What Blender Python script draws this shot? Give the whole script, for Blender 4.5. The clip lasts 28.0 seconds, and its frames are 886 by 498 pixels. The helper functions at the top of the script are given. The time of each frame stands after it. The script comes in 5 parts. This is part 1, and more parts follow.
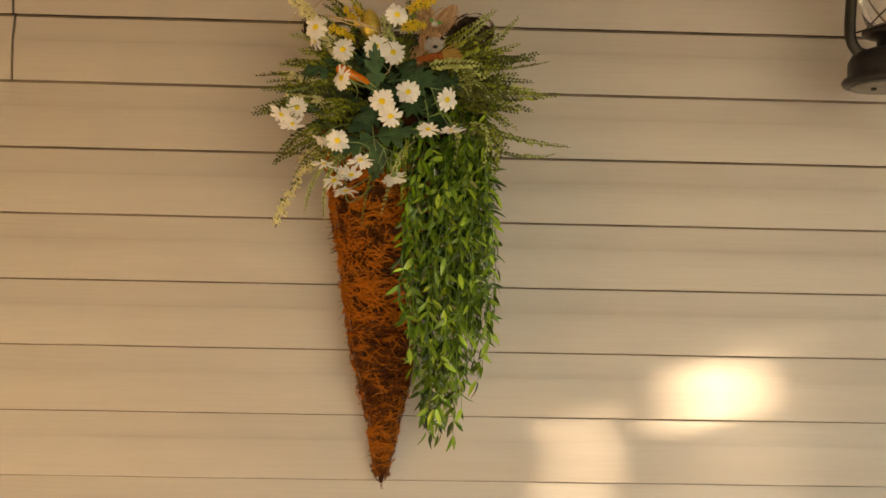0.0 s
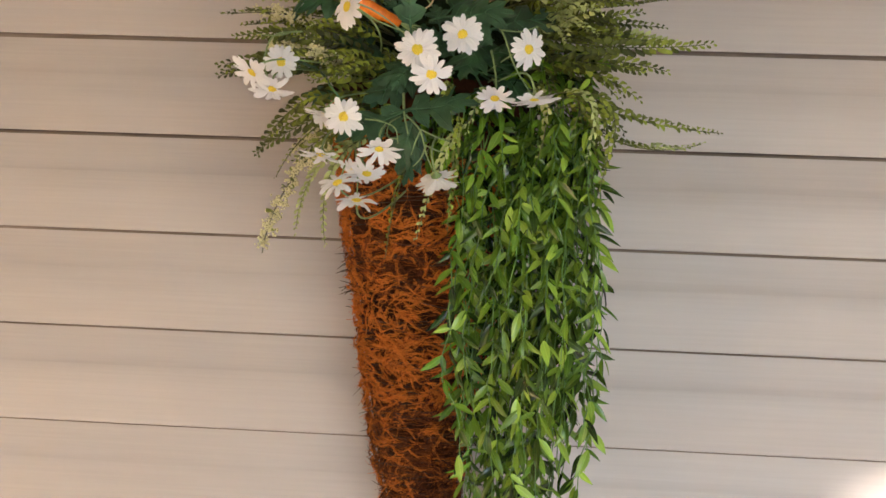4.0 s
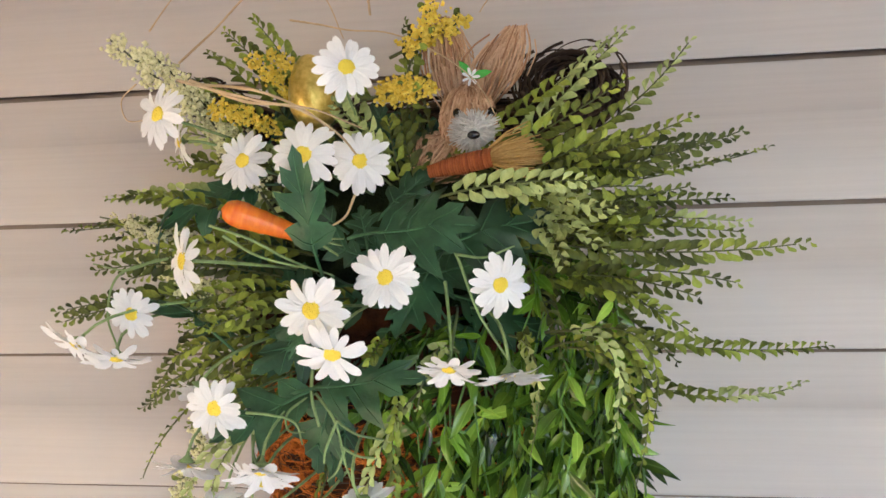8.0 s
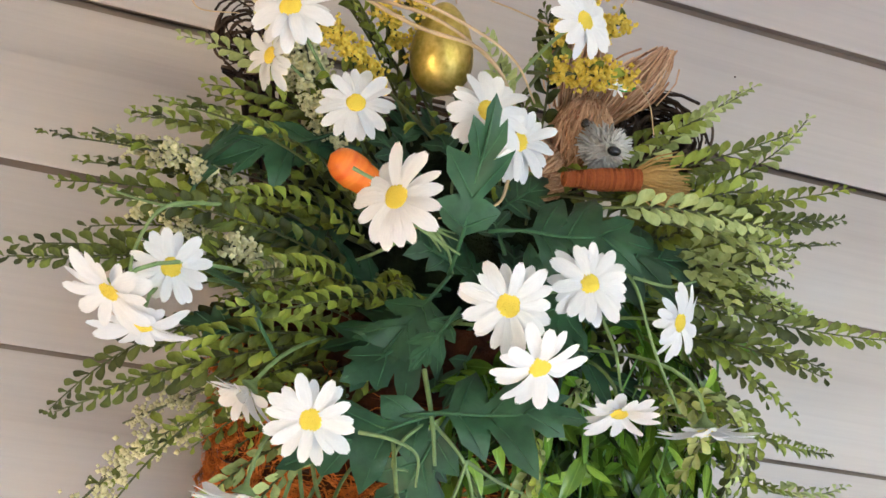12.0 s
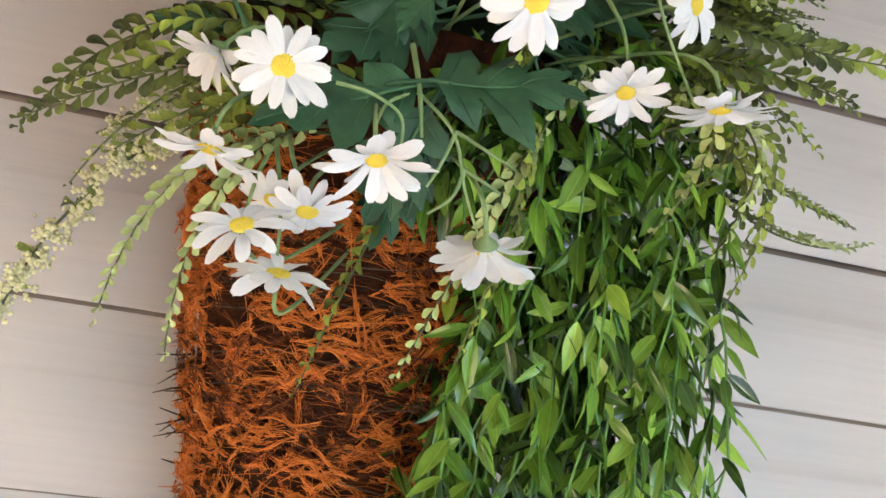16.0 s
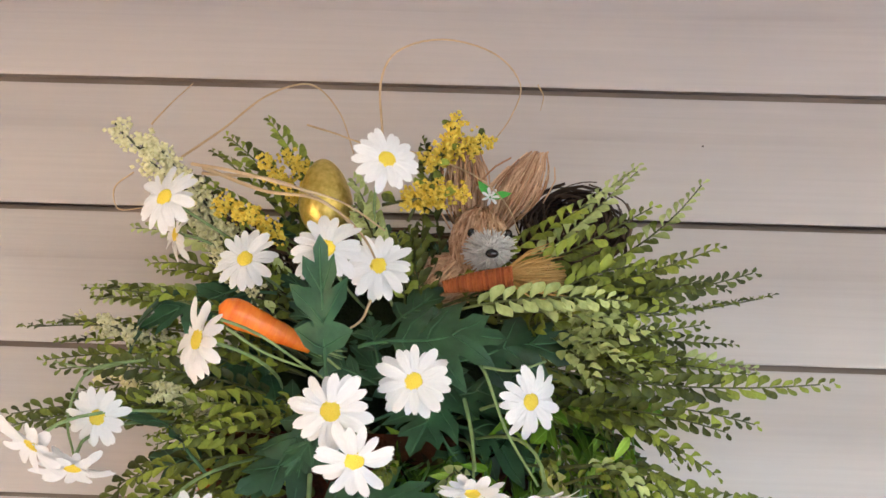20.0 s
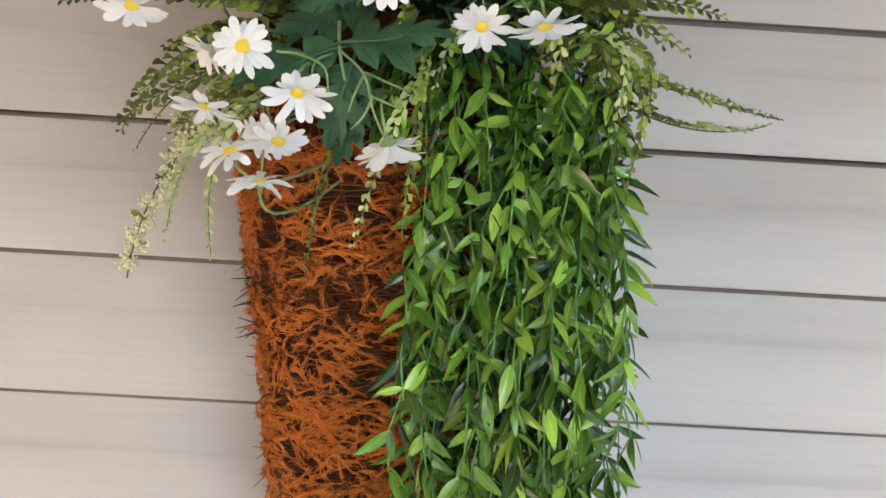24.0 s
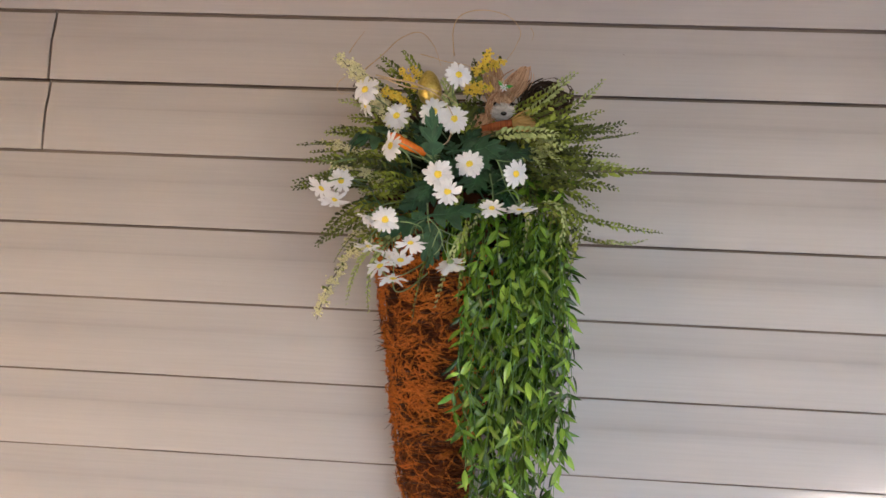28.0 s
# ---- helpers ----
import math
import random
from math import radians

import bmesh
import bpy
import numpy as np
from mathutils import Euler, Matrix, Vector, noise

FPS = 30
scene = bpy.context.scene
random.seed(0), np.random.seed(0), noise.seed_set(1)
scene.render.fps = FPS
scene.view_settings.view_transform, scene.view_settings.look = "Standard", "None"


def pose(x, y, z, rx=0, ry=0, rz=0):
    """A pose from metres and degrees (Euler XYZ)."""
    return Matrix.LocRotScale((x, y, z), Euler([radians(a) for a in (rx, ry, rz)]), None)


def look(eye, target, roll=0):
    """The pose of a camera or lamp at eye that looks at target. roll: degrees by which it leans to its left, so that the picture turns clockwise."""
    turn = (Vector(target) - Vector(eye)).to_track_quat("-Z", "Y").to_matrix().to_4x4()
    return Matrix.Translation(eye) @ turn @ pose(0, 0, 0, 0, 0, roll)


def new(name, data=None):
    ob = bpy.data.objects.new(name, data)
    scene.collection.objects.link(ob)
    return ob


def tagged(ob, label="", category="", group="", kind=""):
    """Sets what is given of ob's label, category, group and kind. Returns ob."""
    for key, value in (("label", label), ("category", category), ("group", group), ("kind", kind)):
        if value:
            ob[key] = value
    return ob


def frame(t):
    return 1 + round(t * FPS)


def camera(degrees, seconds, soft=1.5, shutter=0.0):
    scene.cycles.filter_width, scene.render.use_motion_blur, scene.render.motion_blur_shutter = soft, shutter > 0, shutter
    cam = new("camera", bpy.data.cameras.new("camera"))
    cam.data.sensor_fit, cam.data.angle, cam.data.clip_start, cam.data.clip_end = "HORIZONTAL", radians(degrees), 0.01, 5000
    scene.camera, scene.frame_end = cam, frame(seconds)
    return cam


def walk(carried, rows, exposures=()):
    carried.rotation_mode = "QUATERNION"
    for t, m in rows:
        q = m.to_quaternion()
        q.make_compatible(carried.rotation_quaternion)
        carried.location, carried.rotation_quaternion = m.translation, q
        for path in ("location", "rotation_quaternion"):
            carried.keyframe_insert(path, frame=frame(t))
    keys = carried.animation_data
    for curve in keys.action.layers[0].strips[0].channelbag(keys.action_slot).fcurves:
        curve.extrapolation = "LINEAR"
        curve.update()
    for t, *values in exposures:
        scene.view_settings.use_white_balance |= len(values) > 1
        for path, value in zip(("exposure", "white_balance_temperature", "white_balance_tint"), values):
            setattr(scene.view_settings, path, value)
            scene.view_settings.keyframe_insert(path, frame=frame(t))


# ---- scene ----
cam = camera(53.6, 28.0, soft=1.55)
# seconds, eye and target in metres, roll in degrees
PATH = [
    (0, (-0.0361, -1.5396, 1.4849), (0.0167, 0.4596, 1.4684), 1.21),
    (0.5, (-0.0519, -1.4768, 1.4763), (0.0006, 0.5224, 1.4648), 1.24),
    (1, (-0.0086, -1.3761, 1.4994), (0.0141, 0.6236, 1.4730), 2.37),
    (1.5, (0.0159, -1.3433, 1.4703), (0.0091, 0.6563, 1.4306), 3.02),
    (2, (0.0029, -1.2913, 1.4644), (-0.1164, 0.7042, 1.4022), 3.11),
    (2.5, (-0.0264, -1.2167, 1.4858), (-0.1490, 0.7779, 1.4067), 3.24),
    (3, (-0.0485, -1.1475, 1.4886), (-0.1526, 0.8492, 1.4442), 2.50),
    (3.5, (-0.0353, -1.0890, 1.5129), (-0.1265, 0.9083, 1.4652), 2.42),
    (5.5, (-0.0209, -0.7755, 1.5492), (-0.2201, 1.2129, 1.6297), 0.02),
    (6, (0.0052, -0.7329, 1.6061), (-0.2118, 1.2544, 1.6659), -0.93),
    (6.5, (0.0361, -0.7119, 1.6531), (-0.1897, 1.2751, 1.6884), -0.98),
    (7, (0.0493, -0.7243, 1.6930), (-0.2177, 1.2571, 1.7453), -1.07),
    (7.5, (0.0614, -0.7241, 1.7075), (-0.2366, 1.2532, 1.7498), -1.15),
    (8, (0.0447, -0.7113, 1.7085), (-0.2703, 1.2635, 1.7396), -1.25),
    (8.5, (0.0090, -0.6958, 1.7128), (-0.3058, 1.2782, 1.7767), -0.13),
    (9, (-0.0296, -0.7050, 1.7075), (-0.1827, 1.2858, 1.8230), 0.40),
    (9.5, (-0.0638, -0.7026, 1.7003), (-0.1833, 1.2908, 1.8107), 1.92),
    (10, (-0.1067, -0.6717, 1.6900), (0.0045, 1.3205, 1.8262), 2.82),
    (10.5, (-0.1481, -0.6433, 1.6793), (0.1808, 1.3164, 1.9061), 3.58),
    (11, (-0.1784, -0.6310, 1.6734), (0.2359, 1.3104, 1.9164), 6.02),
    (11.5, (-0.1928, -0.6091, 1.6605), (0.2430, 1.3216, 1.9476), 7.96),
    (13.5, (-0.2285, -0.5736, 1.6057), (0.3648, 1.3047, 1.9520), 10.80),
    (14, (-0.2254, -0.5487, 1.5786), (0.3906, 1.3277, 1.8940), 11.44),
    (14.5, (-0.2230, -0.5431, 1.5606), (0.3895, 1.3521, 1.7420), 12.14),
    (15, (-0.2135, -0.5544, 1.5513), (0.3906, 1.3405, 1.7623), 12.71),
    (15.5, (-0.2100, -0.5622, 1.5536), (0.4037, 1.3346, 1.7135), 12.05),
    (16, (-0.1673, -0.5622, 1.5575), (0.3007, 1.3788, 1.6749), 9.70),
    (16.5, (-0.1344, -0.5683, 1.5596), (0.1138, 1.4154, 1.6173), 6.93),
    (17, (-0.1008, -0.5734, 1.5670), (0.0277, 1.4219, 1.6137), 4.62),
    (17.5, (-0.0669, -0.5865, 1.5849), (-0.0279, 1.4114, 1.6680), 3.64),
    (18, (-0.0467, -0.6094, 1.6149), (0.0014, 1.3860, 1.7424), 2.55),
    (18.5, (-0.0423, -0.6392, 1.6414), (-0.0040, 1.3377, 1.9420), 2.36),
    (19, (-0.0409, -0.6692, 1.6701), (-0.0025, 1.2857, 2.0905), 2.00),
    (19.5, (-0.0398, -0.6867, 1.6775), (-0.0113, 1.2547, 2.1571), 1.56),
    (20, (-0.0368, -0.6825, 1.6575), (-0.0794, 1.2524, 2.1619), 2.03),
    (20.5, (-0.0292, -0.6856, 1.6461), (-0.0766, 1.2517, 2.1409), 2.41),
    (22.5, (-0.0619, -0.7201, 1.5548), (-0.0537, 1.2532, 1.8801), 2.35),
    (23, (-0.0595, -0.7253, 1.5390), (-0.0368, 1.2602, 1.7781), 2.51),
    (23.5, (-0.0680, -0.7177, 1.5157), (-0.0319, 1.2720, 1.7144), 2.42),
    (24, (-0.0545, -0.7283, 1.4915), (-0.0066, 1.2665, 1.6270), 3.20),
    (24.5, (-0.0308, -0.7688, 1.4619), (0.0140, 1.2306, 1.4771), 3.81),
    (25, (-0.0238, -0.8169, 1.4337), (-0.0432, 1.1817, 1.3606), 4.17),
    (25.5, (-0.0200, -0.8510, 1.4180), (-0.0918, 1.1459, 1.3332), 4.41),
    (26, (-0.0229, -0.9353, 1.4410), (-0.1418, 1.0559, 1.2964), 3.68),
    (26.5, (-0.0330, -1.0801, 1.4886), (-0.1264, 0.9168, 1.4280), 3.00),
    (27, (-0.0229, -1.1734, 1.5060), (-0.1312, 0.8237, 1.5195), 2.93),
    (27.5, (-0.0210, -1.2636, 1.5118), (-0.1597, 0.7253, 1.6696), 2.78),
    (28, (-0.0124, -1.3268, 1.4991), (-0.1484, 0.6605, 1.6783), 2.82),
]
EXPOSURES = ((0.0, 2.46, 8700.0, 15.0), (1.2, 2.42, 8200.0, 15.0), (2.0, 2.33, 7500.0, 18.0), (3.0, 2.59, 6350.0, 20.0), (5.5, 3.1, 5800.0, 19.0), (8.0, 3.3, 5400.0, 18.0), (11.0, 3.43, 5200.0, 15.0), (14.0, 3.45, 5080.0, 13.0), (17.0, 3.42, 5350.0, 17.0), (19.0, 3.41, 5550.0, 20.0), (20.5, 3.39, 5300.0, 18.0), (23.0, 3.27, 5200.0, 14.0), (24.0, 3.27, 5200.0, 14.0), (24.5, 3.27, 5350.0, 16.0), (25.0, 2.83, 5800.0, 19.0), (26.0, 2.59, 6050.0, 20.0), (27.0, 2.59, 6250.0, 20.0), (28.0, 2.81, 5500.0, 21.0))
walk(cam, [(t, look(eye, target, roll)) for t, eye, target, roll in PATH], EXPOSURES)

# ---------------------------------------------------------------- light
world = bpy.data.worlds.new("sky")
scene.world = world
world.use_nodes = True
wn = world.node_tree.nodes
sky = wn.new("ShaderNodeTexSky")
sky.sky_type = "NISHITA"
sky.sun_disc = False
sky.sun_elevation = radians(11)
sky.sun_rotation = radians(108)
wn["Background"].inputs["Strength"].default_value = 0.15
world.node_tree.links.new(sky.outputs[0], wn["Background"].inputs[0])

sun_data = bpy.data.lights.new("sun", "SUN")
sun_data.energy = 5.0
sun_data.angle = radians(1.2)
sun_data.color = (1.0, 0.86, 0.66)
sun = new("sun", sun_data)
sun.matrix_world = look((3.46, -1.0, 1.82), (0.46, 0.0, 1.22))

# ---------------------------------------------------------------- materials


def material(name, rough=0.6, metal=0.0, spec=0.5):
    m = bpy.data.materials.new(name)
    m.use_nodes = True
    b = m.node_tree.nodes["Principled BSDF"]
    b.inputs["Roughness"].default_value = rough
    b.inputs["Metallic"].default_value = metal
    b.inputs["Specular IOR Level"].default_value = spec
    return m, m.node_tree.nodes, m.node_tree.links, b


def ramp_of(nodes, stops):
    r = nodes.new("ShaderNodeValToRGB")
    e = r.color_ramp.elements
    e[0].position, e[0].color = stops[0][0], (*stops[0][1], 1)
    e[1].position, e[1].color = stops[-1][0], (*stops[-1][1], 1)
    for p, c in stops[1:-1]:
        n = e.new(p)
        n.color = (*c, 1)
    return r


def noise_of(nodes, links, scale, detail=4.0, stretch=None, rough=0.55):
    c = nodes.new("ShaderNodeTexCoord")
    n = nodes.new("ShaderNodeTexNoise")
    n.inputs["Scale"].default_value = scale
    n.inputs["Detail"].default_value = detail
    n.inputs["Roughness"].default_value = rough
    if stretch:
        mp = nodes.new("ShaderNodeMapping")
        mp.inputs["Scale"].default_value = stretch
        links.new(c.outputs["Object"], mp.inputs[0])
        links.new(mp.outputs[0], n.inputs["Vector"])
    else:
        links.new(c.outputs["Object"], n.inputs["Vector"])
    return n


def bump_of(nodes, links, b, height, strength, distance):
    u = nodes.new("ShaderNodeBump")
    u.inputs["Strength"].default_value = strength
    u.inputs["Distance"].default_value = distance
    links.new(height, u.inputs["Height"])
    links.new(u.outputs[0], b.inputs["Normal"])
    return u


def mixed(nodes, links, a, b, fac, mode="MIX"):
    """Mix two colours; a, b, fac are sockets or values."""
    m = nodes.new("ShaderNodeMix")
    m.data_type, m.blend_type = "RGBA", mode
    for k, v in ((0, fac), (6, a), (7, b)):
        if isinstance(v, (int, float)):
            m.inputs[k].default_value = v
        elif isinstance(v, tuple):
            m.inputs[k].default_value = (*v, 1)
        else:
            links.new(v, m.inputs[k])
    return m.outputs[2]


def mottled(name, dark, light, scale, rough=0.5, spec=0.5, bump=0.3, dist=0.0006, stretch=None, vary=0.25, sheen=0.0, trans=0.0):
    """A colour that runs between two tones in two sizes of grain, and from piece to piece."""
    m, n, l, b = material(name, rough, 0.0, spec)
    big = noise_of(n, l, scale, 3.0, stretch)
    fine = noise_of(n, l, scale * 9, 5.0, stretch)
    r = ramp_of(n, ((0.3, dark), (0.7, light)))
    l.new(big.outputs[0], r.inputs[0])
    info = n.new("ShaderNodeObjectInfo")
    hsv = n.new("ShaderNodeHueSaturation")
    mr = n.new("ShaderNodeMapRange")
    mr.inputs["To Min"].default_value, mr.inputs["To Max"].default_value = 1 - vary, 1 + vary
    l.new(info.outputs["Random"], mr.inputs[0])
    l.new(mr.outputs[0], hsv.inputs["Value"])
    col = mixed(n, l, r.outputs[0], fine.outputs[0], 0.12, "OVERLAY")
    l.new(col, hsv.inputs["Color"])
    l.new(hsv.outputs[0], b.inputs["Base Color"])
    bump_of(n, l, b, fine.outputs[0], bump, dist)
    if sheen:
        b.inputs["Sheen Weight"].default_value = sheen
    if trans:
        t = n.new("ShaderNodeBsdfTranslucent")
        l.new(hsv.outputs[0], t.inputs[0])
        mx = n.new("ShaderNodeMixShader")
        mx.inputs[0].default_value = trans
        l.new(b.outputs[0], mx.inputs[1])
        l.new(t.outputs[0], mx.inputs[2])
        l.new(mx.outputs[0], n["Material Output"].inputs[0])
    return m


def siding_material():
    m, n, l, b = material("vinyl siding", 0.42, 0.0, 0.45)
    grain = noise_of(n, l, 9.0, 6.0, (0.6, 1.0, 26.0))
    blot = noise_of(n, l, 2.2, 4.0, (0.7, 1.0, 1.6))
    dirt = noise_of(n, l, 30.0, 8.0, (0.5, 1.0, 1.0), 0.7)
    r = ramp_of(n, ((0.25, (0.475, 0.430, 0.393)), (0.75, (0.545, 0.505, 0.468))))
    l.new(blot.outputs[0], r.inputs[0])
    specks = ramp_of(n, ((0.70, (1, 1, 1)), (0.80, (0.86, 0.84, 0.80))))
    l.new(dirt.outputs[0], specks.inputs[0])
    c = mixed(n, l, r.outputs[0], specks.outputs[0], 0.5, "MULTIPLY")
    c = mixed(n, l, c, grain.outputs[0], 0.10, "OVERLAY")
    l.new(c, b.inputs["Base Color"])
    bump_of(n, l, b, grain.outputs[0], 0.22, 0.0009)
    return m


def leaf_material(name, dark, light, rough, spec, vary, trans, veined=False):
    """A plastic leaf one unit long: blotched between two tones, with a paler midrib and a browned tip where it is veined."""
    m, n, l, b = material(name, rough, 0.0, spec)
    blot = noise_of(n, l, 2.6, 3.0, (0.8, 2.0, 1.0))
    fine = noise_of(n, l, 11.0, 3.0, (0.5, 2.5, 1.0))
    info = n.new("ShaderNodeObjectInfo")
    add = n.new("ShaderNodeMath")
    add.operation = "MULTIPLY_ADD"
    l.new(info.outputs["Random"], add.inputs[0])
    add.inputs[1].default_value = 0.5
    l.new(blot.outputs[0], add.inputs[2])
    r = ramp_of(n, ((0.40, dark), (1.05 if not veined else 1.0, light)))
    l.new(add.outputs[0], r.inputs[0])
    col = mixed(n, l, r.outputs[0], fine.outputs[0], 0.14, "OVERLAY")
    if veined:
        c = n.new("ShaderNodeTexCoord")
        sep = n.new("ShaderNodeSeparateXYZ")
        l.new(c.outputs["Object"], sep.inputs[0])
        off = n.new("ShaderNodeMath")
        off.operation = "ABSOLUTE"
        l.new(sep.outputs[1], off.inputs[0])
        rib = ramp_of(n, ((0.004, (0.32, 0.32, 0.32)), (0.016, (0, 0, 0))))
        l.new(off.outputs[0], rib.inputs[0])
        col = mixed(n, l, col, tuple(min(1.0, 1.7 * v + 0.03) for v in light), rib.outputs[0])
        tip = ramp_of(n, ((0.90, (0, 0, 0)), (0.99, (0.75, 0.75, 0.75))))
        l.new(sep.outputs[0], tip.inputs[0])
        col = mixed(n, l, col, (0.030, 0.028, 0.008), tip.outputs[0])
    hsv = n.new("ShaderNodeHueSaturation")
    mr = n.new("ShaderNodeMapRange")
    mr.inputs["To Min"].default_value, mr.inputs["To Max"].default_value = 1 - vary, 1 + vary
    l.new(info.outputs["Random"], mr.inputs[0])
    l.new(mr.outputs[0], hsv.inputs["Value"])
    l.new(col, hsv.inputs["Color"])
    l.new(hsv.outputs[0], b.inputs["Base Color"])
    bump_of(n, l, b, fine.outputs[0], 0.15, 0.0006)
    t = n.new("ShaderNodeBsdfTranslucent")
    l.new(hsv.outputs[0], t.inputs[0])
    mx = n.new("ShaderNodeMixShader")
    mx.inputs[0].default_value = trans
    l.new(b.outputs[0], mx.inputs[1])
    l.new(t.outputs[0], mx.inputs[2])
    l.new(mx.outputs[0], n["Material Output"].inputs[0])
    return m


def petal_material():
    m, n, l, b = material("white petal cloth", 0.75, 0.0, 0.25)
    vein = noise_of(n, l, 26.0, 2.0, (0.10, 1.0, 1.0))
    weave = noise_of(n, l, 70.0, 1.0)
    r = ramp_of(n, ((0.3, (0.86, 0.86, 0.86)), (0.7, (0.93, 0.93, 0.92))))
    l.new(vein.outputs[0], r.inputs[0])
    l.new(r.outputs[0], b.inputs["Base Color"])
    add = n.new("ShaderNodeMath")
    l.new(vein.outputs[0], add.inputs[0])
    l.new(weave.outputs[0], add.inputs[1])
    bump_of(n, l, b, add.outputs[0], 0.35, 0.0005)
    t = n.new("ShaderNodeBsdfTranslucent")
    t.inputs[0].default_value = (0.93, 0.93, 0.92, 1)
    mx = n.new("ShaderNodeMixShader")
    mx.inputs[0].default_value = 0.20
    l.new(b.outputs[0], mx.inputs[1])
    l.new(t.outputs[0], mx.inputs[2])
    l.new(mx.outputs[0], n["Material Output"].inputs[0])
    return m


def fibre_material(name, tones, rough=0.85):
    """Straw, twig and coir: each strand takes a tone of its own."""
    m, n, l, b = material(name, rough, 0.0, 0.2)
    g = n.new("ShaderNodeNewGeometry")
    r = ramp_of(n, tuple((i / (len(tones) - 1), c) for i, c in enumerate(tones)))
    l.new(g.outputs["Random Per Island"], r.inputs[0])
    f = noise_of(n, l, 700.0, 3.0)
    c = mixed(n, l, r.outputs[0], f.outputs[0], 0.3, "OVERLAY")
    l.new(c, b.inputs["Base Color"])
    bump_of(n, l, b, f.outputs[0], 0.5, 0.0006)
    return m


def gold_material():
    m, n, l, b = material("gold leaf", 0.33, 0.85, 0.5)
    f = noise_of(n, l, 260.0, 6.0)
    r = ramp_of(n, ((0.3, (0.50, 0.37, 0.06)), (0.7, (0.80, 0.64, 0.18))))
    l.new(f.outputs[0], r.inputs[0])
    l.new(r.outputs[0], b.inputs["Base Color"])
    rr = n.new("ShaderNodeMapRange")
    rr.inputs["To Min"].default_value, rr.inputs["To Max"].default_value = 0.22, 0.5
    l.new(f.outputs[0], rr.inputs[0])
    l.new(rr.outputs[0], b.inputs["Roughness"])
    bump_of(n, l, b, f.outputs[0], 0.4, 0.001)
    return m


SIDING = siding_material()
# dark tone that paints in the gap shadow under each lip, with some dirt
LAP_SHADE = mottled("painted shade and dirt of the lap joint", (0.16, 0.127, 0.102), (0.29, 0.238, 0.192), 14, 0.9, 0.1, 0.4, 0.001, (0.4, 1.0, 1.0), vary=0.0)
PETAL = petal_material()
POLLEN = mottled("yellow flower centre", (0.84, 0.62, 0.03), (0.98, 0.84, 0.12), 700, 0.8, 0.2, 0.5, 0.0008, vary=0.08)
LOBED = mottled("dark green cloth leaf", (0.016, 0.052, 0.021), (0.040, 0.108, 0.042), 60, 0.42, 0.45, 0.4, 0.0005, vary=0.35)
RIB = mottled("leaf rib", (0.035, 0.105, 0.040), (0.060, 0.150, 0.060), 200, 0.6, vary=0.2)
STEM = mottled("pale green stem", (0.15, 0.235, 0.075), (0.27, 0.38, 0.15), 120, 0.6, vary=0.2)
FERN_STEM = mottled("olive stem", (0.050, 0.060, 0.014), (0.105, 0.125, 0.030), 120, 0.55, vary=0.3)
FERN_OLIVE = leaf_material("olive fern leaflet", (0.080, 0.102, 0.010), (0.235, 0.290, 0.036), 0.45, 0.25, 0.4, 0.06)
FERN_DARK = leaf_material("dark fern leaflet", (0.034, 0.046, 0.008), (0.095, 0.120, 0.018), 0.45, 0.25, 0.4, 0.05)
FERN_PALE = leaf_material("pale fern leaflet", (0.25, 0.31, 0.08), (0.46, 0.53, 0.20), 0.45, 0.35, 0.2, 0.10)
VINE = leaf_material("glossy green leaf", (0.016, 0.052, 0.005), (0.105, 0.205, 0.016), 0.18, 0.55, 0.55, 0.06, True)
VINE_BRIGHT = leaf_material("bright green leaf", (0.13, 0.25, 0.018), (0.27, 0.43, 0.045), 0.24, 0.55, 0.3, 0.08, True)
VINE_STEM = mottled("green plastic stem", (0.05, 0.14, 0.015), (0.13, 0.27, 0.035), 100, 0.4, vary=0.3)
COIR = fibre_material("orange coir", ((0.34, 0.085, 0.013), (0.62, 0.165, 0.020), (0.78, 0.26, 0.035), (0.50, 0.125, 0.016)))
COIR_BROWN = fibre_material("brown coir", ((0.055, 0.018, 0.009), (0.13, 0.038, 0.012), (0.28, 0.080, 0.018), (0.028, 0.012, 0.008)))
CORE_SHADE = mottled("basket core darkened as shade", (0.020, 0.009, 0.005), (0.080, 0.026, 0.010), 90, 0.9, 0.1, 0.9, 0.004, vary=0.0)
BUSH_SHADE = mottled("dark filler painted as bush shade", (0.008, 0.013, 0.005), (0.024, 0.036, 0.012), 60, 0.95, 0.1, 1.0, 0.006, vary=0.0)
TWIG = fibre_material("dark vine twig", ((0.022, 0.015, 0.011), (0.055, 0.038, 0.026), (0.11, 0.075, 0.048)))
STRAW = fibre_material("brown straw", ((0.30, 0.15, 0.075), (0.56, 0.34, 0.19), (0.70, 0.47, 0.29), (0.42, 0.23, 0.12)))
STRAW_GREY = fibre_material("grey sisal", ((0.50, 0.48, 0.44), (0.72, 0.70, 0.66), (0.62, 0.58, 0.53)))
STRAW_RUST = fibre_material("rust thread", ((0.26, 0.07, 0.025), (0.42, 0.13, 0.04), (0.34, 0.10, 0.03)))
STRAW_GOLD = fibre_material("golden straw", ((0.42, 0.25, 0.07), (0.58, 0.38, 0.13), (0.48, 0.30, 0.09)))
RAFFIA = mottled("pale raffia", (0.46, 0.33, 0.17), (0.62, 0.47, 0.28), 90, 0.6, 0.4, 0.3, vary=0.15)
BLACK = mottled("black bead", (0.008, 0.008, 0.009), (0.02, 0.02, 0.02), 80, 0.15, 0.6, 0.05, vary=0)
GOLD = gold_material()
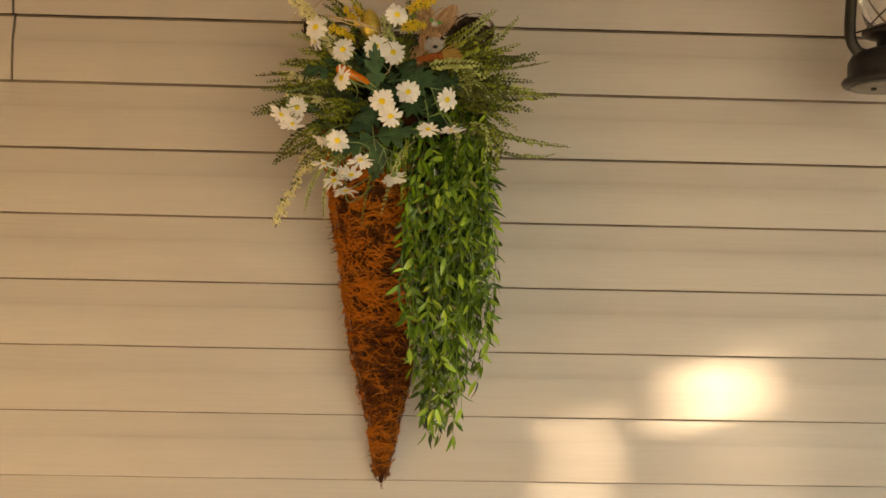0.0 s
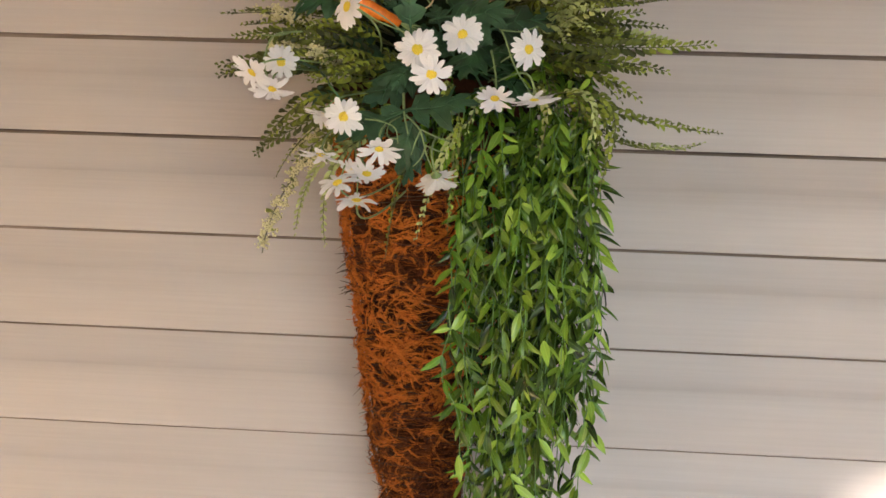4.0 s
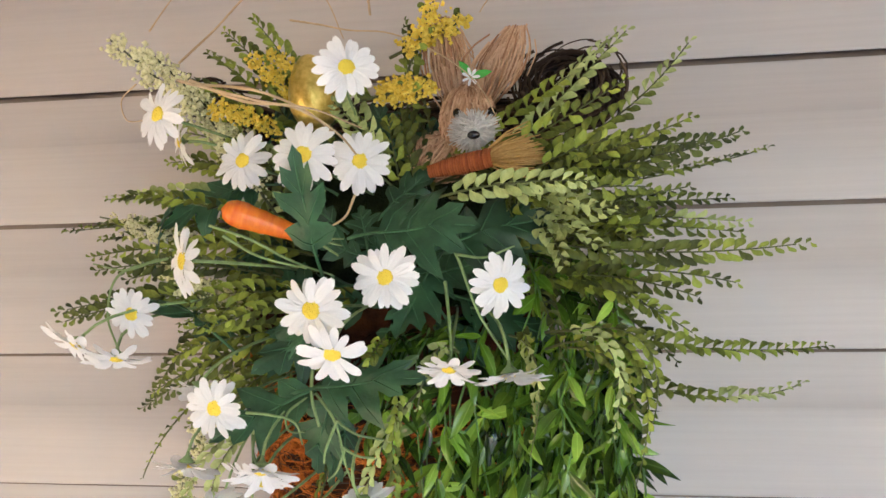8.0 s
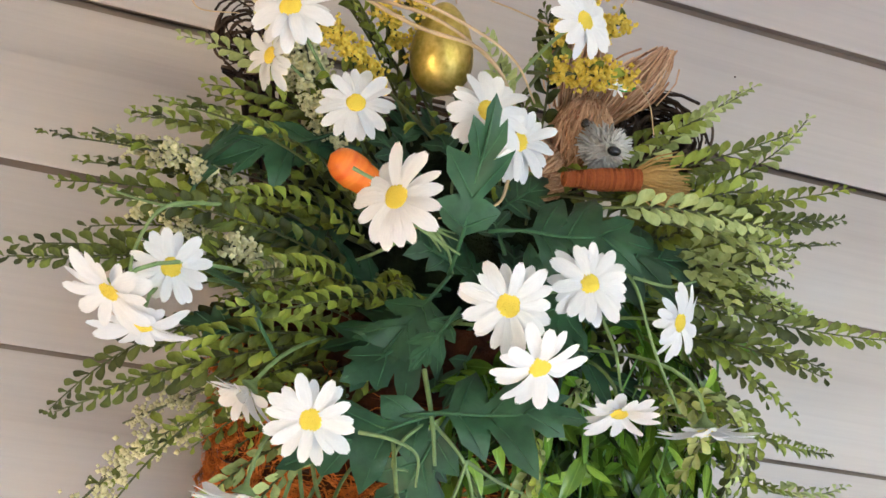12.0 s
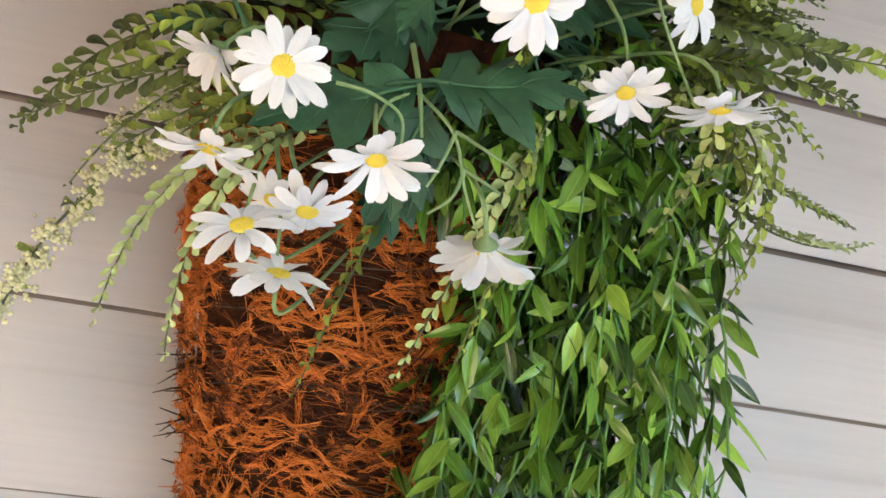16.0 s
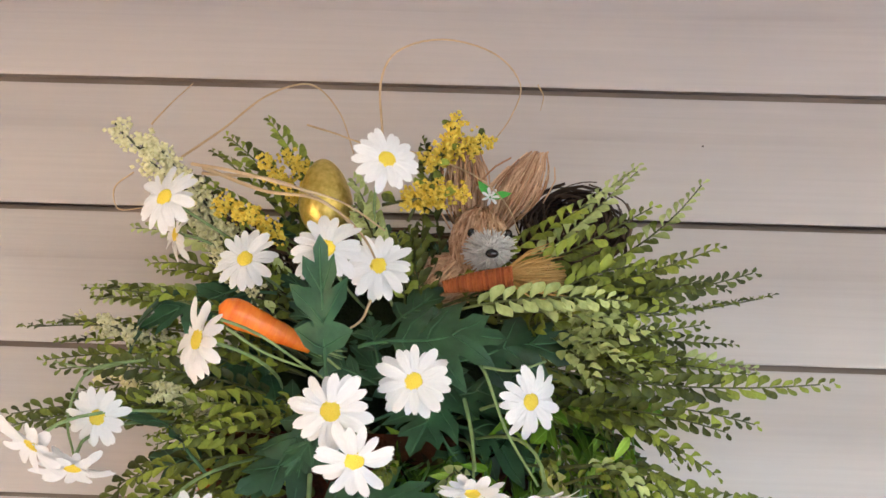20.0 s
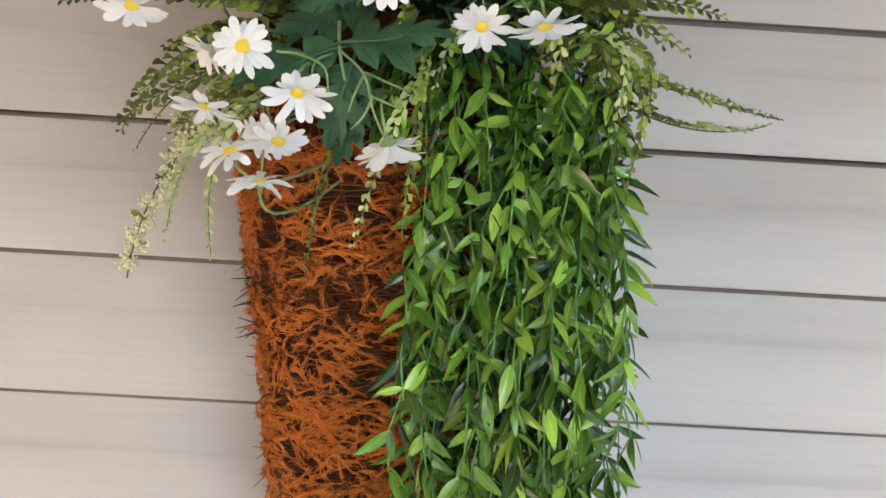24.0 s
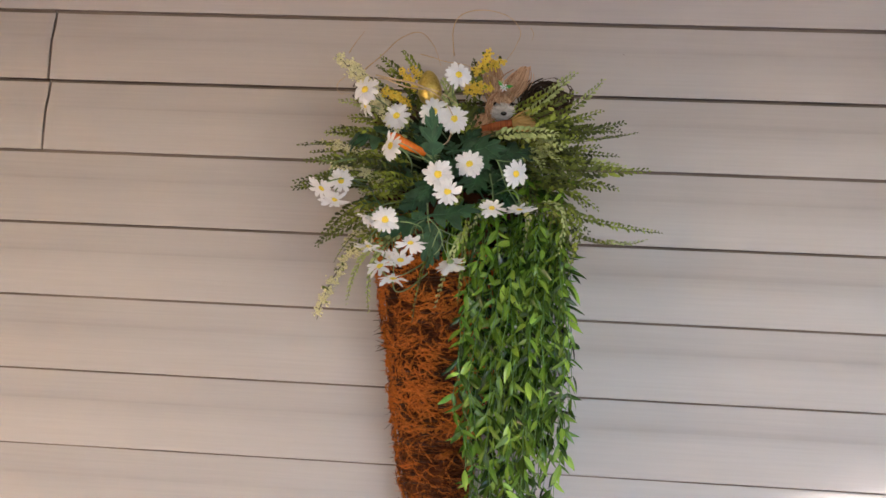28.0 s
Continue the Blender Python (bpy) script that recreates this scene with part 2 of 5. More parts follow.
CARROT = mottled("orange painted carrot", (0.70, 0.125, 0.010), (0.88, 0.27, 0.018), 34, 0.26, 0.5, 0.25, 0.0010, (1.0, 1.0, 5.0), vary=0.0)
YELLOW = mottled("yellow blossom bead", (0.86, 0.60, 0.03), (0.97, 0.80, 0.12), 300, 0.7, 0.3, 0.8, 0.001, vary=0.15)
CREAM = mottled("cream blossom bead", (0.71, 0.68, 0.32), (0.92, 0.89, 0.57), 300, 0.7, 0.3, 0.6, 0.001, vary=0.15)
PLASTIC_GREEN = mottled("bright plastic leaf", (0.05, 0.33, 0.03), (0.10, 0.46, 0.06), 60, 0.35, vary=0.1)
IRON = mottled("black lantern enamel", (0.006, 0.005, 0.005), (0.018, 0.015, 0.013), 60, 0.38, 0.5, 0.3, 0.0008, vary=0.0)
PLATE = mottled("grey steel plate", (0.16, 0.145, 0.13), (0.26, 0.24, 0.21), 70, 0.45, vary=0.0)
PORCH = mottled("painted porch boards", (0.52, 0.50, 0.47), (0.64, 0.62, 0.58), 6, 0.55, 0.4, 0.4, 0.001, (1.0, 6.0, 1.0), vary=0.0)
CEILING = mottled("painted porch ceiling", (0.46, 0.44, 0.42), (0.54, 0.52, 0.495), 5, 0.6, 0.3, 0.2, vary=0.0)
GRASS = mottled("pale gravel ground", (0.36, 0.34, 0.31), (0.48, 0.46, 0.43), 3, 0.9, 0.2, 0.8, 0.02, vary=0.0)
SCREEN_PALE = mottled("pale sun screen board", (0.55, 0.50, 0.44), (0.66, 0.61, 0.55), 12, 0.5, 0.4, 0.3, vary=0.0)


def glass_material():
    m, n, l, b = material("lantern glass", 0.03, 0.0, 0.5)
    b.inputs["Transmission Weight"].default_value = 1.0
    b.inputs["IOR"].default_value = 1.45
    b.inputs["Base Color"].default_value = (0.97, 0.97, 0.95, 1)
    return m


GLASS = glass_material()

# ---------------------------------------------------------------- mesh helpers


def data_mesh(name, verts, faces, mat, smooth=True):
    me = bpy.data.meshes.new(name)
    me.from_pydata([tuple(v) for v in verts], [], faces)
    if smooth:
        me.polygons.foreach_set("use_smooth", [True] * len(me.polygons))
    me.materials.append(mat)
    return me


def part(name, me, parent, label="", m=None):
    """One mesh object under a thing or a part; m is its pose in the parent's space."""
    ob = new(name, me)
    ob.parent = parent
    if m is not None:
        ob.matrix_basis = m
    return tagged(ob, label)


def thing(name, place, label, category, group="", kind="", turn=None):
    ob = new(name)
    ob.empty_display_size = 0.01
    ob.matrix_basis = Matrix.Translation(place) @ (turn.to_4x4() if turn is not None else Matrix())
    return tagged(ob, label, category, group, kind)


def curve_points(p0, p1, p2, p3, n):
    """n + 1 points of a cubic."""
    t = np.linspace(0, 1, n + 1)[:, None]
    a, b, c, d = (np.array(p, float) for p in (p0, p1, p2, p3))
    return (1 - t) ** 3 * a + 3 * (1 - t) ** 2 * t * b + 3 * (1 - t) * t * t * c + t ** 3 * d


def frames_along(pts):
    """Tangent, side and up at each point of a line."""
    tan = np.gradient(pts, axis=0)
    tan /= np.linalg.norm(tan, axis=1, keepdims=True) + 1e-12
    ref = np.array((0.0, -1.0, 0.2))
    side = np.cross(tan, ref)
    bad = np.linalg.norm(side, axis=1) < 0.05
    side[bad] = np.cross(tan[bad], (1.0, 0.0, 0.1))
    side /= np.linalg.norm(side, axis=1, keepdims=True) + 1e-12
    return tan, side, np.cross(side, tan)


def tube(pts, radii, sides=5):
    """Vertices and faces of a tapering tube along a line."""
    pts = np.asarray(pts, float)
    n = len(pts)
    radii = np.broadcast_to(np.asarray(radii, float), (n,))
    _, s, u = frames_along(pts)
    a = np.linspace(0, 2 * math.pi, sides, endpoint=False)
    ring = np.cos(a)[None, :, None] * s[:, None, :] + np.sin(a)[None, :, None] * u[:, None, :]
    v = (pts[:, None, :] + ring * radii[:, None, None]).reshape(-1, 3)
    f = [(i * sides + j, i * sides + (j + 1) % sides, (i + 1) * sides + (j + 1) % sides, (i + 1) * sides + j)
         for i in range(n - 1) for j in range(sides)]
    f.append(tuple(range(sides))[::-1])
    f.append(tuple((n - 1) * sides + j for j in range(sides)))
    return v, f


def joined(pieces):
    """Several (vertices, faces) as one."""
    vs, fs, k = [], [], 0
    for v, f in pieces:
        vs.append(np.asarray(v, float))
        fs += [tuple(i + k for i in q) for q in f]
        k += len(v)
    return np.vstack(vs), fs


def lathe(profile, sides=24):
    """A solid of revolution about z from (radius, height) pairs."""
    a = np.linspace(0, 2 * math.pi, sides, endpoint=False)
    v = [(r * math.cos(t), r * math.sin(t), z) for r, z in profile for t in a]
    n = len(profile)
    f = [(i * sides + j, i * sides + (j + 1) % sides, (i + 1) * sides + (j + 1) % sides, (i + 1) * sides + j)
         for i in range(n - 1) for j in range(sides)]
    f.append(tuple(range(sides))[::-1])
    f.append(tuple((n - 1) * sides + j for j in range(sides)))
    return np.array(v), f


def box(x0, x1, y0, y1, z0, z1):
    v = [(x, y, z) for z in (z0, z1) for y in (y0, y1) for x in (x0, x1)]
    return np.array(v), [(0, 2, 3, 1), (4, 5, 7, 6), (0, 1, 5, 4), (2, 6, 7, 3), (0, 4, 6, 2), (1, 3, 7, 5)]


def turn_to(direction, spin=0.0):
    """A turn that takes z to a direction, spun about it."""
    q = Vector(direction).normalized().to_track_quat("Z", "Y")
    return q.to_matrix() @ Matrix.Rotation(spin, 3, "Z")


def basis(x, y, z, place, scale=1.0):
    m = Matrix.Identity(4)
    for j, c in enumerate((x, y, z)):
        for i in range(3):
            m[i][j] = c[i] * scale
    for i in range(3):
        m[i][3] = place[i]
    return m


rng = np.random.default_rng(7)


def jitter(s):
    return rng.normal(0, s, 3)

# ---------------------------------------------------------------- the porch wall

COURSE = 0.1143
LINE = 1.7502          # the lower lip of one course
WALL_W, WALL_E = -1.55, 2.6


def panel_mesh(x0, x1):
    """A panel of two lapped courses: a flat face, a concave set-back above it, and a butt edge below."""
    prof = []
    for k in (0, 1):
        z = k * COURSE
        prof += [(0.0140, z + 0.0020), (0.0015, z + 0.0006), (0.0, z), (-0.0006, z + 0.0012), (-0.0006, z + 0.0030)]
        prof += [(-0.0004, z + COURSE * 0.30), (0.0, z + COURSE * 0.590), (0.0009, z + COURSE * 0.605)]
        prof += [(0.0036, z + COURSE * 0.70), (0.0062, z + COURSE * 0.80), (0.0078, z + COURSE * 0.90), (0.0085, z + COURSE * 0.955), (0.0087, z + COURSE * 0.971), (0.0092, z + COURSE * 0.982), (0.0095, z + COURSE * 1.015)]
    xs = [x0, x0 + 0.0015, x0 + 0.0035] + list(np.linspace(x0 + 0.1, x1 - 0.1, 14)) + [x1 - 0.0035, x1 - 0.0015, x1]
    v, n = [], len(prof)
    for i, x in enumerate(xs):
        edge = (0.0030 if x0 < -0.7 else 0.0001) if i == 0 else 0.0
        wave = 0.0007 * math.sin(x * 7.3) + 0.0005 * math.sin(x * 17.1)
        v += [(x, y + edge + wave, z) for y, z in prof]
    f = [(i * n + j, (i + 1) * n + j, (i + 1) * n + j + 1, i * n + j + 1) for i in range(len(xs) - 1) for j in range(n - 1)]
    return v, f, n


wall_north = tagged(new("wall_north", data_mesh("wall_north", *box(WALL_W, WALL_E, 0.0325, 0.15, 0.0, 2.6), SIDING, False)),
                    "tan porch wall behind lapped vinyl siding", "wall", kind="structure")
ENDS = {0: (-0.75, 1.6), -4: (1.4,), -2: (0.9,), -6: (0.515,), -8: (-0.11, 1.9), 2: (0.95,), 4: (-0.4,), -10: (-1.2, 0.8), -12: (0.2,), -14: (-0.6,)}
for k, ends in ENDS.items():
    xs = (WALL_W, *ends, WALL_E)
    for a, b in zip(xs, xs[1:]):
        v, f, n = panel_mesh(a + (0.0006 if a == -0.75 else 0.0), b)
        me = data_mesh("siding_panel", v, f, SIDING)
        me.materials.append(LAP_SHADE)
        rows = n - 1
        # shade, with some dirt, is painted into the lap joints and one open butt joint
        shaded_cols = 2 if a == -0.75 else 0
        me.polygons.foreach_set("material_index", [1 if i % rows % (n // 2) in (0, n // 2 - 2, n // 2 - 3) or i // rows < shaded_cols else 0 for i in range(len(f))])
        part("siding_panel", me, wall_north, m=Matrix.Translation((0, 0, LINE + k * COURSE)))
floor = tagged(new("floor", data_mesh("floor", *box(WALL_W, WALL_E, -2.3, 0.0, -0.12, 0.0), PORCH, False)),
               "painted wooden porch floor", "floor", kind="structure")
ceiling = tagged(new("ceiling", data_mesh("ceiling", *box(WALL_W, WALL_E, -2.3, 0.0, 2.45, 2.6), CEILING, False)),
                 "painted porch ceiling", "ceiling", kind="structure")
# unseen end wall, added and tinted to warm the light on the left
WARM_BOUNCE = mottled("warm tint for bounced light", (0.47, 0.37, 0.25), (0.56, 0.45, 0.31), 5, 0.6, 0.3, 0.2, vary=0.0)
wall_west = tagged(new("wall_west", data_mesh("wall_west", *box(WALL_W - 0.15, WALL_W, -2.3, 0.15, 0.0, 2.6), WARM_BOUNCE, False)),
                   "added unseen end wall that bounces warm light from the left", "wall", kind="structure")
# an unseen board screen added at the east; narrow gaps shape the low sun's patches
sun_screen = thing("sun_screen", (WALL_E, 0, 0), "added unseen board screen whose narrow gaps shape the sun", "wall", kind="structure")
boards = [(-2.29, -0.90, 0.0, 2.45), (-0.56, 0.15, 0.0, 2.45), (-0.90, -0.56, 0.0, 1.36), (-0.90, -0.56, 1.74, 2.45)]
y = -0.90
while y < -0.565:
    # slats stand closest at the ends; two wide gaps are open over part of their height
    gap = 0.0018 + 0.0068 * math.exp(-((y + 0.70) / 0.085) ** 2)
    y1 = min(y + 0.016 - gap, -0.56)
    wide = next(((a, b) for c, d, a, b in ((-0.796, -0.776, 1.45, 1.66), (-0.727, -0.688, 1.595, 1.70)) if c < (y + y1) / 2 < d), None)
    boards += [(y, y1, 1.36, wide[0]), (y, y1, wide[1], 1.74)] if wide else [(y, y1, 1.36, 1.74)]
    y += 0.016
for y0, y1, z0, z1 in boards:
    part("board", data_mesh("board", *box(0.0, 0.02, y0, y1, z0, z1), SCREEN_PALE, False), sun_screen)
# unseen front added behind the camera; its opening makes the daylight directional
MASK_DULL = mottled("dull daylight mask", (0.17, 0.155, 0.14), (0.22, 0.20, 0.18), 5, 0.7, 0.3, 0.2, vary=0.0)
daylight_mask = thing("daylight_mask", (0, -2.3, 0), "added unseen dull front whose one wide opening shapes the daylight", "wall", kind="structure")
for x0, x1, z0, z1 in ((WALL_W, -0.12, 0.0, 2.45), (2.38, WALL_E + 0.02, 0.0, 2.45), (-0.12, 2.38, 2.10, 2.45), (-0.12, 2.38, 0.0, 0.10)):
    part("wall_piece", data_mesh("wall_piece", *box(x0, x1, -0.12, 0.0, z0, z1), MASK_DULL, False), daylight_mask)
ground = tagged(new("ground", data_mesh("ground", *box(-400, 400, -400, 400, -0.9, -0.5), GRASS, False)),
                "open pale gravel ground below the porch", "ground", kind="structure")
# ---------------------------------------------------------------- leaves and flowers


def blade(rows, width, fold=0.25, curl=0.15, tip=1.0, belly=0.45):
    """A leaf blade one unit long along x: a folded, curled sheet of three columns."""
    v, f = [], []
    for i in range(rows + 1):
        u = i / rows
        w = width * 0.5 * (math.sin(math.pi * min(1.0, u ** (math.log(0.5) / math.log(belly)))) ** tip + 0.02 * (1 - u))
        z = -curl * u * u
        v += [(u, w, z + fold * w), (u, 0.0, z), (u, -w, z + fold * w)]
    for i in range(rows):
        a = i * 3
        f += [(a, a + 1, a + 4, a + 3), (a + 1, a + 2, a + 5, a + 4)]
    return np.array(v), f


def lobed_blade(width, fold, curl, seed):
    """A leaf with deep pointed lobes, one unit long along x: its outline is walked lobe by lobe, tied to the midrib."""
    r = random.Random(seed)
    corners = ((0.0, 0.012, 0.0), (0.07, 0.05, 0.05), (0.30, 0.42, 0.13), (0.335, 0.15, 0.21), (0.66, 0.50, 0.33), (0.60, 0.15, 0.44), (0.84, 0.24, 0.56), (0.80, 0.10, 0.66), (1.0, 0.0, 1.0))
    sides, tips = [], []
    for s in (1, -1):
        pts = []
        tip = []
        for i, (x, y, u) in enumerate(corners):
            if i in (2, 4, 6):
                x, y = x + r.uniform(-0.05, 0.05), y * r.uniform(0.8, 1.12)
                tip.append((x, s * y * width, u))
            elif i in (3, 5, 7):
                y *= r.uniform(0.75, 1.25)
            pts.append((x, y * width, u))
        line = []
        for i, (p, q) in enumerate(zip(pts, pts[1:])):
            rising = i % 2 == 1
            for t in (0.0, 0.25, 0.5, 0.75):
                bow = 0.16 * math.sin(math.pi * t) * (1.0 if rising else 0.35) * math.hypot(q[0] - p[0], q[1] - p[1])
                nx, ny = -(q[1] - p[1]), q[0] - p[0]
                k = math.hypot(nx, ny) + 1e-6
                tooth = 0.035 * width * (t == 0.5) * rising
                line.append((p[0] + (q[0] - p[0]) * t + nx / k * (bow + tooth) * 0.6, max(0.004, p[1] + (q[1] - p[1]) * t + ny / k * (bow + tooth) * 0.6), p[2] + (q[2] - p[2]) * t))
        line.append(pts[-1])
        sides.append([(x, s * y, u) for x, y, u in line])
        tips.append(tip)
    wave = r.uniform(0, 6)

    def lift(x, y):
        k = abs(y)
        return -curl * x * x + 0.02 * math.sin(x * 9 + seed) + fold * k - 1.1 * k * k + 0.018 * math.sin(y * 21 + x * 8 + wave)

    v, f, n = [], [], len(sides[0])
    for line in sides:
        k = len(v)
        for x, y, u in line:
            for g in (0.0, 0.35, 0.7, 1.0):
                px, py = u + (x - u) * g, y * g
                v.append((px, py, lift(px, py)))
        f += [(k + i * 4 + j, k + i * 4 + j + 1, k + i * 4 + j + 5, k + i * 4 + j + 4) for i in range(n - 1) for j in range(3)]
    veins = []
    for tip in tips:
        for x, y, u in tip:
            g = np.linspace(0.0, 0.88, 6)
            px, py = u + (x - u) * g, y * g
            veins.append(np.array([(a, b, lift(a, b) + 0.006) for a, b in zip(px, py)]))
    return np.array(v), f, veins


def leaflet_blade(width, cup, hook, side):
    """A spoon-shaped leaflet that narrows to its foot and hooks towards the tip of its sprig."""
    v, f, rows = [], [], 7
    for i in range(rows + 1):
        u = (0.0, 0.25, 0.45, 0.6, 0.75, 0.87, 0.96, 1.0)[i]
        w = width * 0.5 * (0.14 + 0.86 * (u / 0.66) ** 1.6 if u < 0.66 else max(0.12, math.sqrt(max(0.0, 1 - ((u - 0.66) / 0.34) ** 2))))
        bend = side * hook * u * u
        z = 0.10 * math.sin(u * math.pi) - cup * 0.35 * u * u
        v += [(u, bend + w, z + cup * w), (u + 0.02, bend, z), (u, bend - w, z + cup * w)]
    for i in range(rows):
        a = i * 3
        f += [(a, a + 1, a + 4, a + 3), (a + 1, a + 2, a + 5, a + 4)]
    return np.array(v), f


LEAFLETS = {}
for key, mat in (("olive", FERN_OLIVE), ("dark", FERN_DARK), ("pale", FERN_PALE)):
    LEAFLETS[key] = [data_mesh("leaflet", *leaflet_blade(wd, cu, ho, sd), mat)
                     for sd in (1, -1) for wd, cu, ho in ((0.64, 0.70, 0.42), (0.70, 0.55, 0.30), (0.60, 0.95, 0.50))]


def lance_blade(width, fold, curl, bow, wave):
    """A lance-shaped leaf one unit long: pointed at both ends, folded along its rib, its tip drawn out."""
    v, f, us = [], [], (0.0, 0.06, 0.16, 0.30, 0.46, 0.62, 0.76, 0.88, 0.96, 1.0)
    for u in us:
        w = width * 0.5 * (math.sin(math.pi * u ** 0.86) ** 0.9 * (1 - 0.30 * u * u) + 0.03 * (1 - u))
        z, y = -curl * u ** 1.6, bow * u * u
        for s in (-1, -0.5, 0, 0.5, 1):
            v.append((u, y + s * w, z + fold * abs(s) * w - 0.5 * fold * s * s * w + wave * s * math.sin(u * 9) * w))
    for i in range(len(us) - 1):
        f += [(i * 5 + j, i * 5 + j + 1, i * 5 + j + 6, i * 5 + j + 5) for j in range(4)]
    return np.array(v), f


VINE_LEAVES = [data_mesh("leaf", *lance_blade(wd, fo, cu, bo, wa), mat)
               for wd, fo, cu, bo, wa, mat in ((0.31, 0.60, 0.26, 0.06, 0.05, VINE), (0.27, 0.80, 0.45, -0.10, 0.0, VINE), (0.33, 0.45, 0.10, -0.05, 0.08, VINE), (0.29, 0.65, 0.36, 0.14, 0.04, VINE),
                                             (0.34, 0.50, 0.18, -0.08, 0.05, VINE_BRIGHT), (0.30, 0.65, 0.30, 0.10, 0.03, VINE_BRIGHT))]


def petal_mesh(seed):
    r = random.Random(seed)
    v, f, rows, cols = [], [], 8, 5
    bend, width, twist = r.uniform(0.0, 0.22), r.uniform(0.255, 0.32), r.uniform(-0.5, 0.5)
    for i in range(rows + 1):
        u = i / rows
        w = width * 0.5 * (0.38 + 0.62 * min(1.0, u * 2.1) ** 0.8) * (1 - 0.74 * max(0.0, (u - 0.74) / 0.26) ** 2.2)
        for j in range(cols):
            s = j / (cols - 1) * 2 - 1
            notch = 0.02 * math.cos(s * 7) * (i == rows)
            groove = 0.026 * math.cos(s * math.pi * 2.0) * math.sin(math.pi * min(1, u * 1.2))
            v.append((0.12 + 0.88 * u + notch, s * w, 0.07 * math.sin(u * 2.6) - bend * u * u + groove + twist * s * w * u - 0.10 * s * s * w))
    for i in range(rows):
        for j in range(cols - 1):
            a = i * cols + j
            f.append((a, a + 1, a + cols + 1, a + cols))
    return data_mesh("petal", v, f, PETAL)


PETALS = [petal_mesh(i) for i in range(6)]


def dome_mesh():
    """The pollen button: a dome set with small grains."""
    v, f = lathe(((0.0, -0.12), (0.62, -0.10), (0.95, 0.0), (1.0, 0.16), (0.86, 0.28), (0.55, 0.36), (0.25, 0.40), (0.02, 0.41)), 14)
    pieces = [(v, f)]
    g = (np.array(((1, 0, 0), (-1, 0, 0), (0, 1, 0), (0, -1, 0), (0, 0, 1.2), (0, 0, -1))), [(0, 2, 4), (2, 1, 4), (1, 3, 4), (3, 0, 4), (2, 0, 5), (1, 2, 5), (3, 1, 5), (0, 3, 5)])
    for i in range(60):
        rr = math.sqrt((i + 0.5) / 60)
        a = i * 2.39996
        z = 0.41 - 0.26 * rr ** 2.4 + 0.05 * math.sin(i * 1.7)
        pieces.append((g[0] * 0.11 + np.array((0.94 * rr * math.cos(a), 0.94 * rr * math.sin(a), z)), g[1]))
    return data_mesh("flower_centre", *joined(pieces), POLLEN)


def calyx_mesh():
    v, f = lathe(((0.10, -0.95), (0.16, -0.6), (0.42, -0.32), (0.62, -0.12), (0.55, -0.05), (0.02, -0.02)), 10)
    return data_mesh("calyx", v, f, STEM)


DOME, CALYX = dome_mesh(), calyx_mesh()
HUB = np.array((-0.075, -0.105, 1.69))


def daisy(place, face, radius=0.0185, petals=15, cup=0.0, stem_to=None, label="white cloth daisy with a yellow centre"):
    """A daisy whose centre lies at place and whose face looks along face; cup lifts (plus) or droops the petals."""
    q = turn_to(face, rng.uniform(0, 6.28))
    ob = thing("artificial_daisy", place, label, "flower", "daisies in the hanging basket", turn=q)
    small = 0.255 * (1 - 0.7 * max(0.0, cup))
    part("flower_centre", DOME, ob, "grainy yellow centre", Matrix.Translation((0, 0, radius * 0.22 * max(0.0, cup))) @ Matrix.Diagonal((radius * small, radius * small, radius * 0.2, 1)))
    part("calyx", CALYX, ob, "green calyx", Matrix.Diagonal((radius * 0.40, radius * 0.40, radius * 0.36, 1)))
    petals += 3
    for i in range(petals):
        a = (i + rng.uniform(-0.32, 0.32)) / petals * 2 * math.pi
        lift = -cup + rng.uniform(-0.17, 0.13) + (0.05 if i % 2 else -0.05)
        k = radius * rng.uniform(0.84, 1.08)
        m = Matrix.Rotation(a, 4, "Z") @ Matrix.Rotation(lift, 4, "Y") @ Matrix.Rotation(rng.uniform(-0.22, 0.22), 4, "X") @ Matrix.Diagonal((k, k, k, 1))
        part("petal", PETALS[rng.integers(6)], ob, m=Matrix.Translation((0, 0, -0.0004 * (i % 2))) @ m)
    hub = np.array(stem_to if stem_to is not None else HUB + jitter(0.012) + (0, 0, (place[2] - HUB[2]) * 0.4))
    inv = ob.matrix_basis.inverted()
    nrm = np.array(Vector(face).normalized())
    p0 = np.array(place) - nrm * radius * 0.30
    p1 = p0 - nrm * radius * 1.6
    d = hub - p1
    p2 = p1 + d * 0.35 + np.array((0, 0.055, 0.0))
    pts = np.array([tuple(inv @ Vector(p)) for p in curve_points(p0, p1, p2, hub, 12)])
    part("stem", data_mesh("stem", *tube(pts, 0.0009, 6), STEM), ob, "thin pale green stem")
    return ob


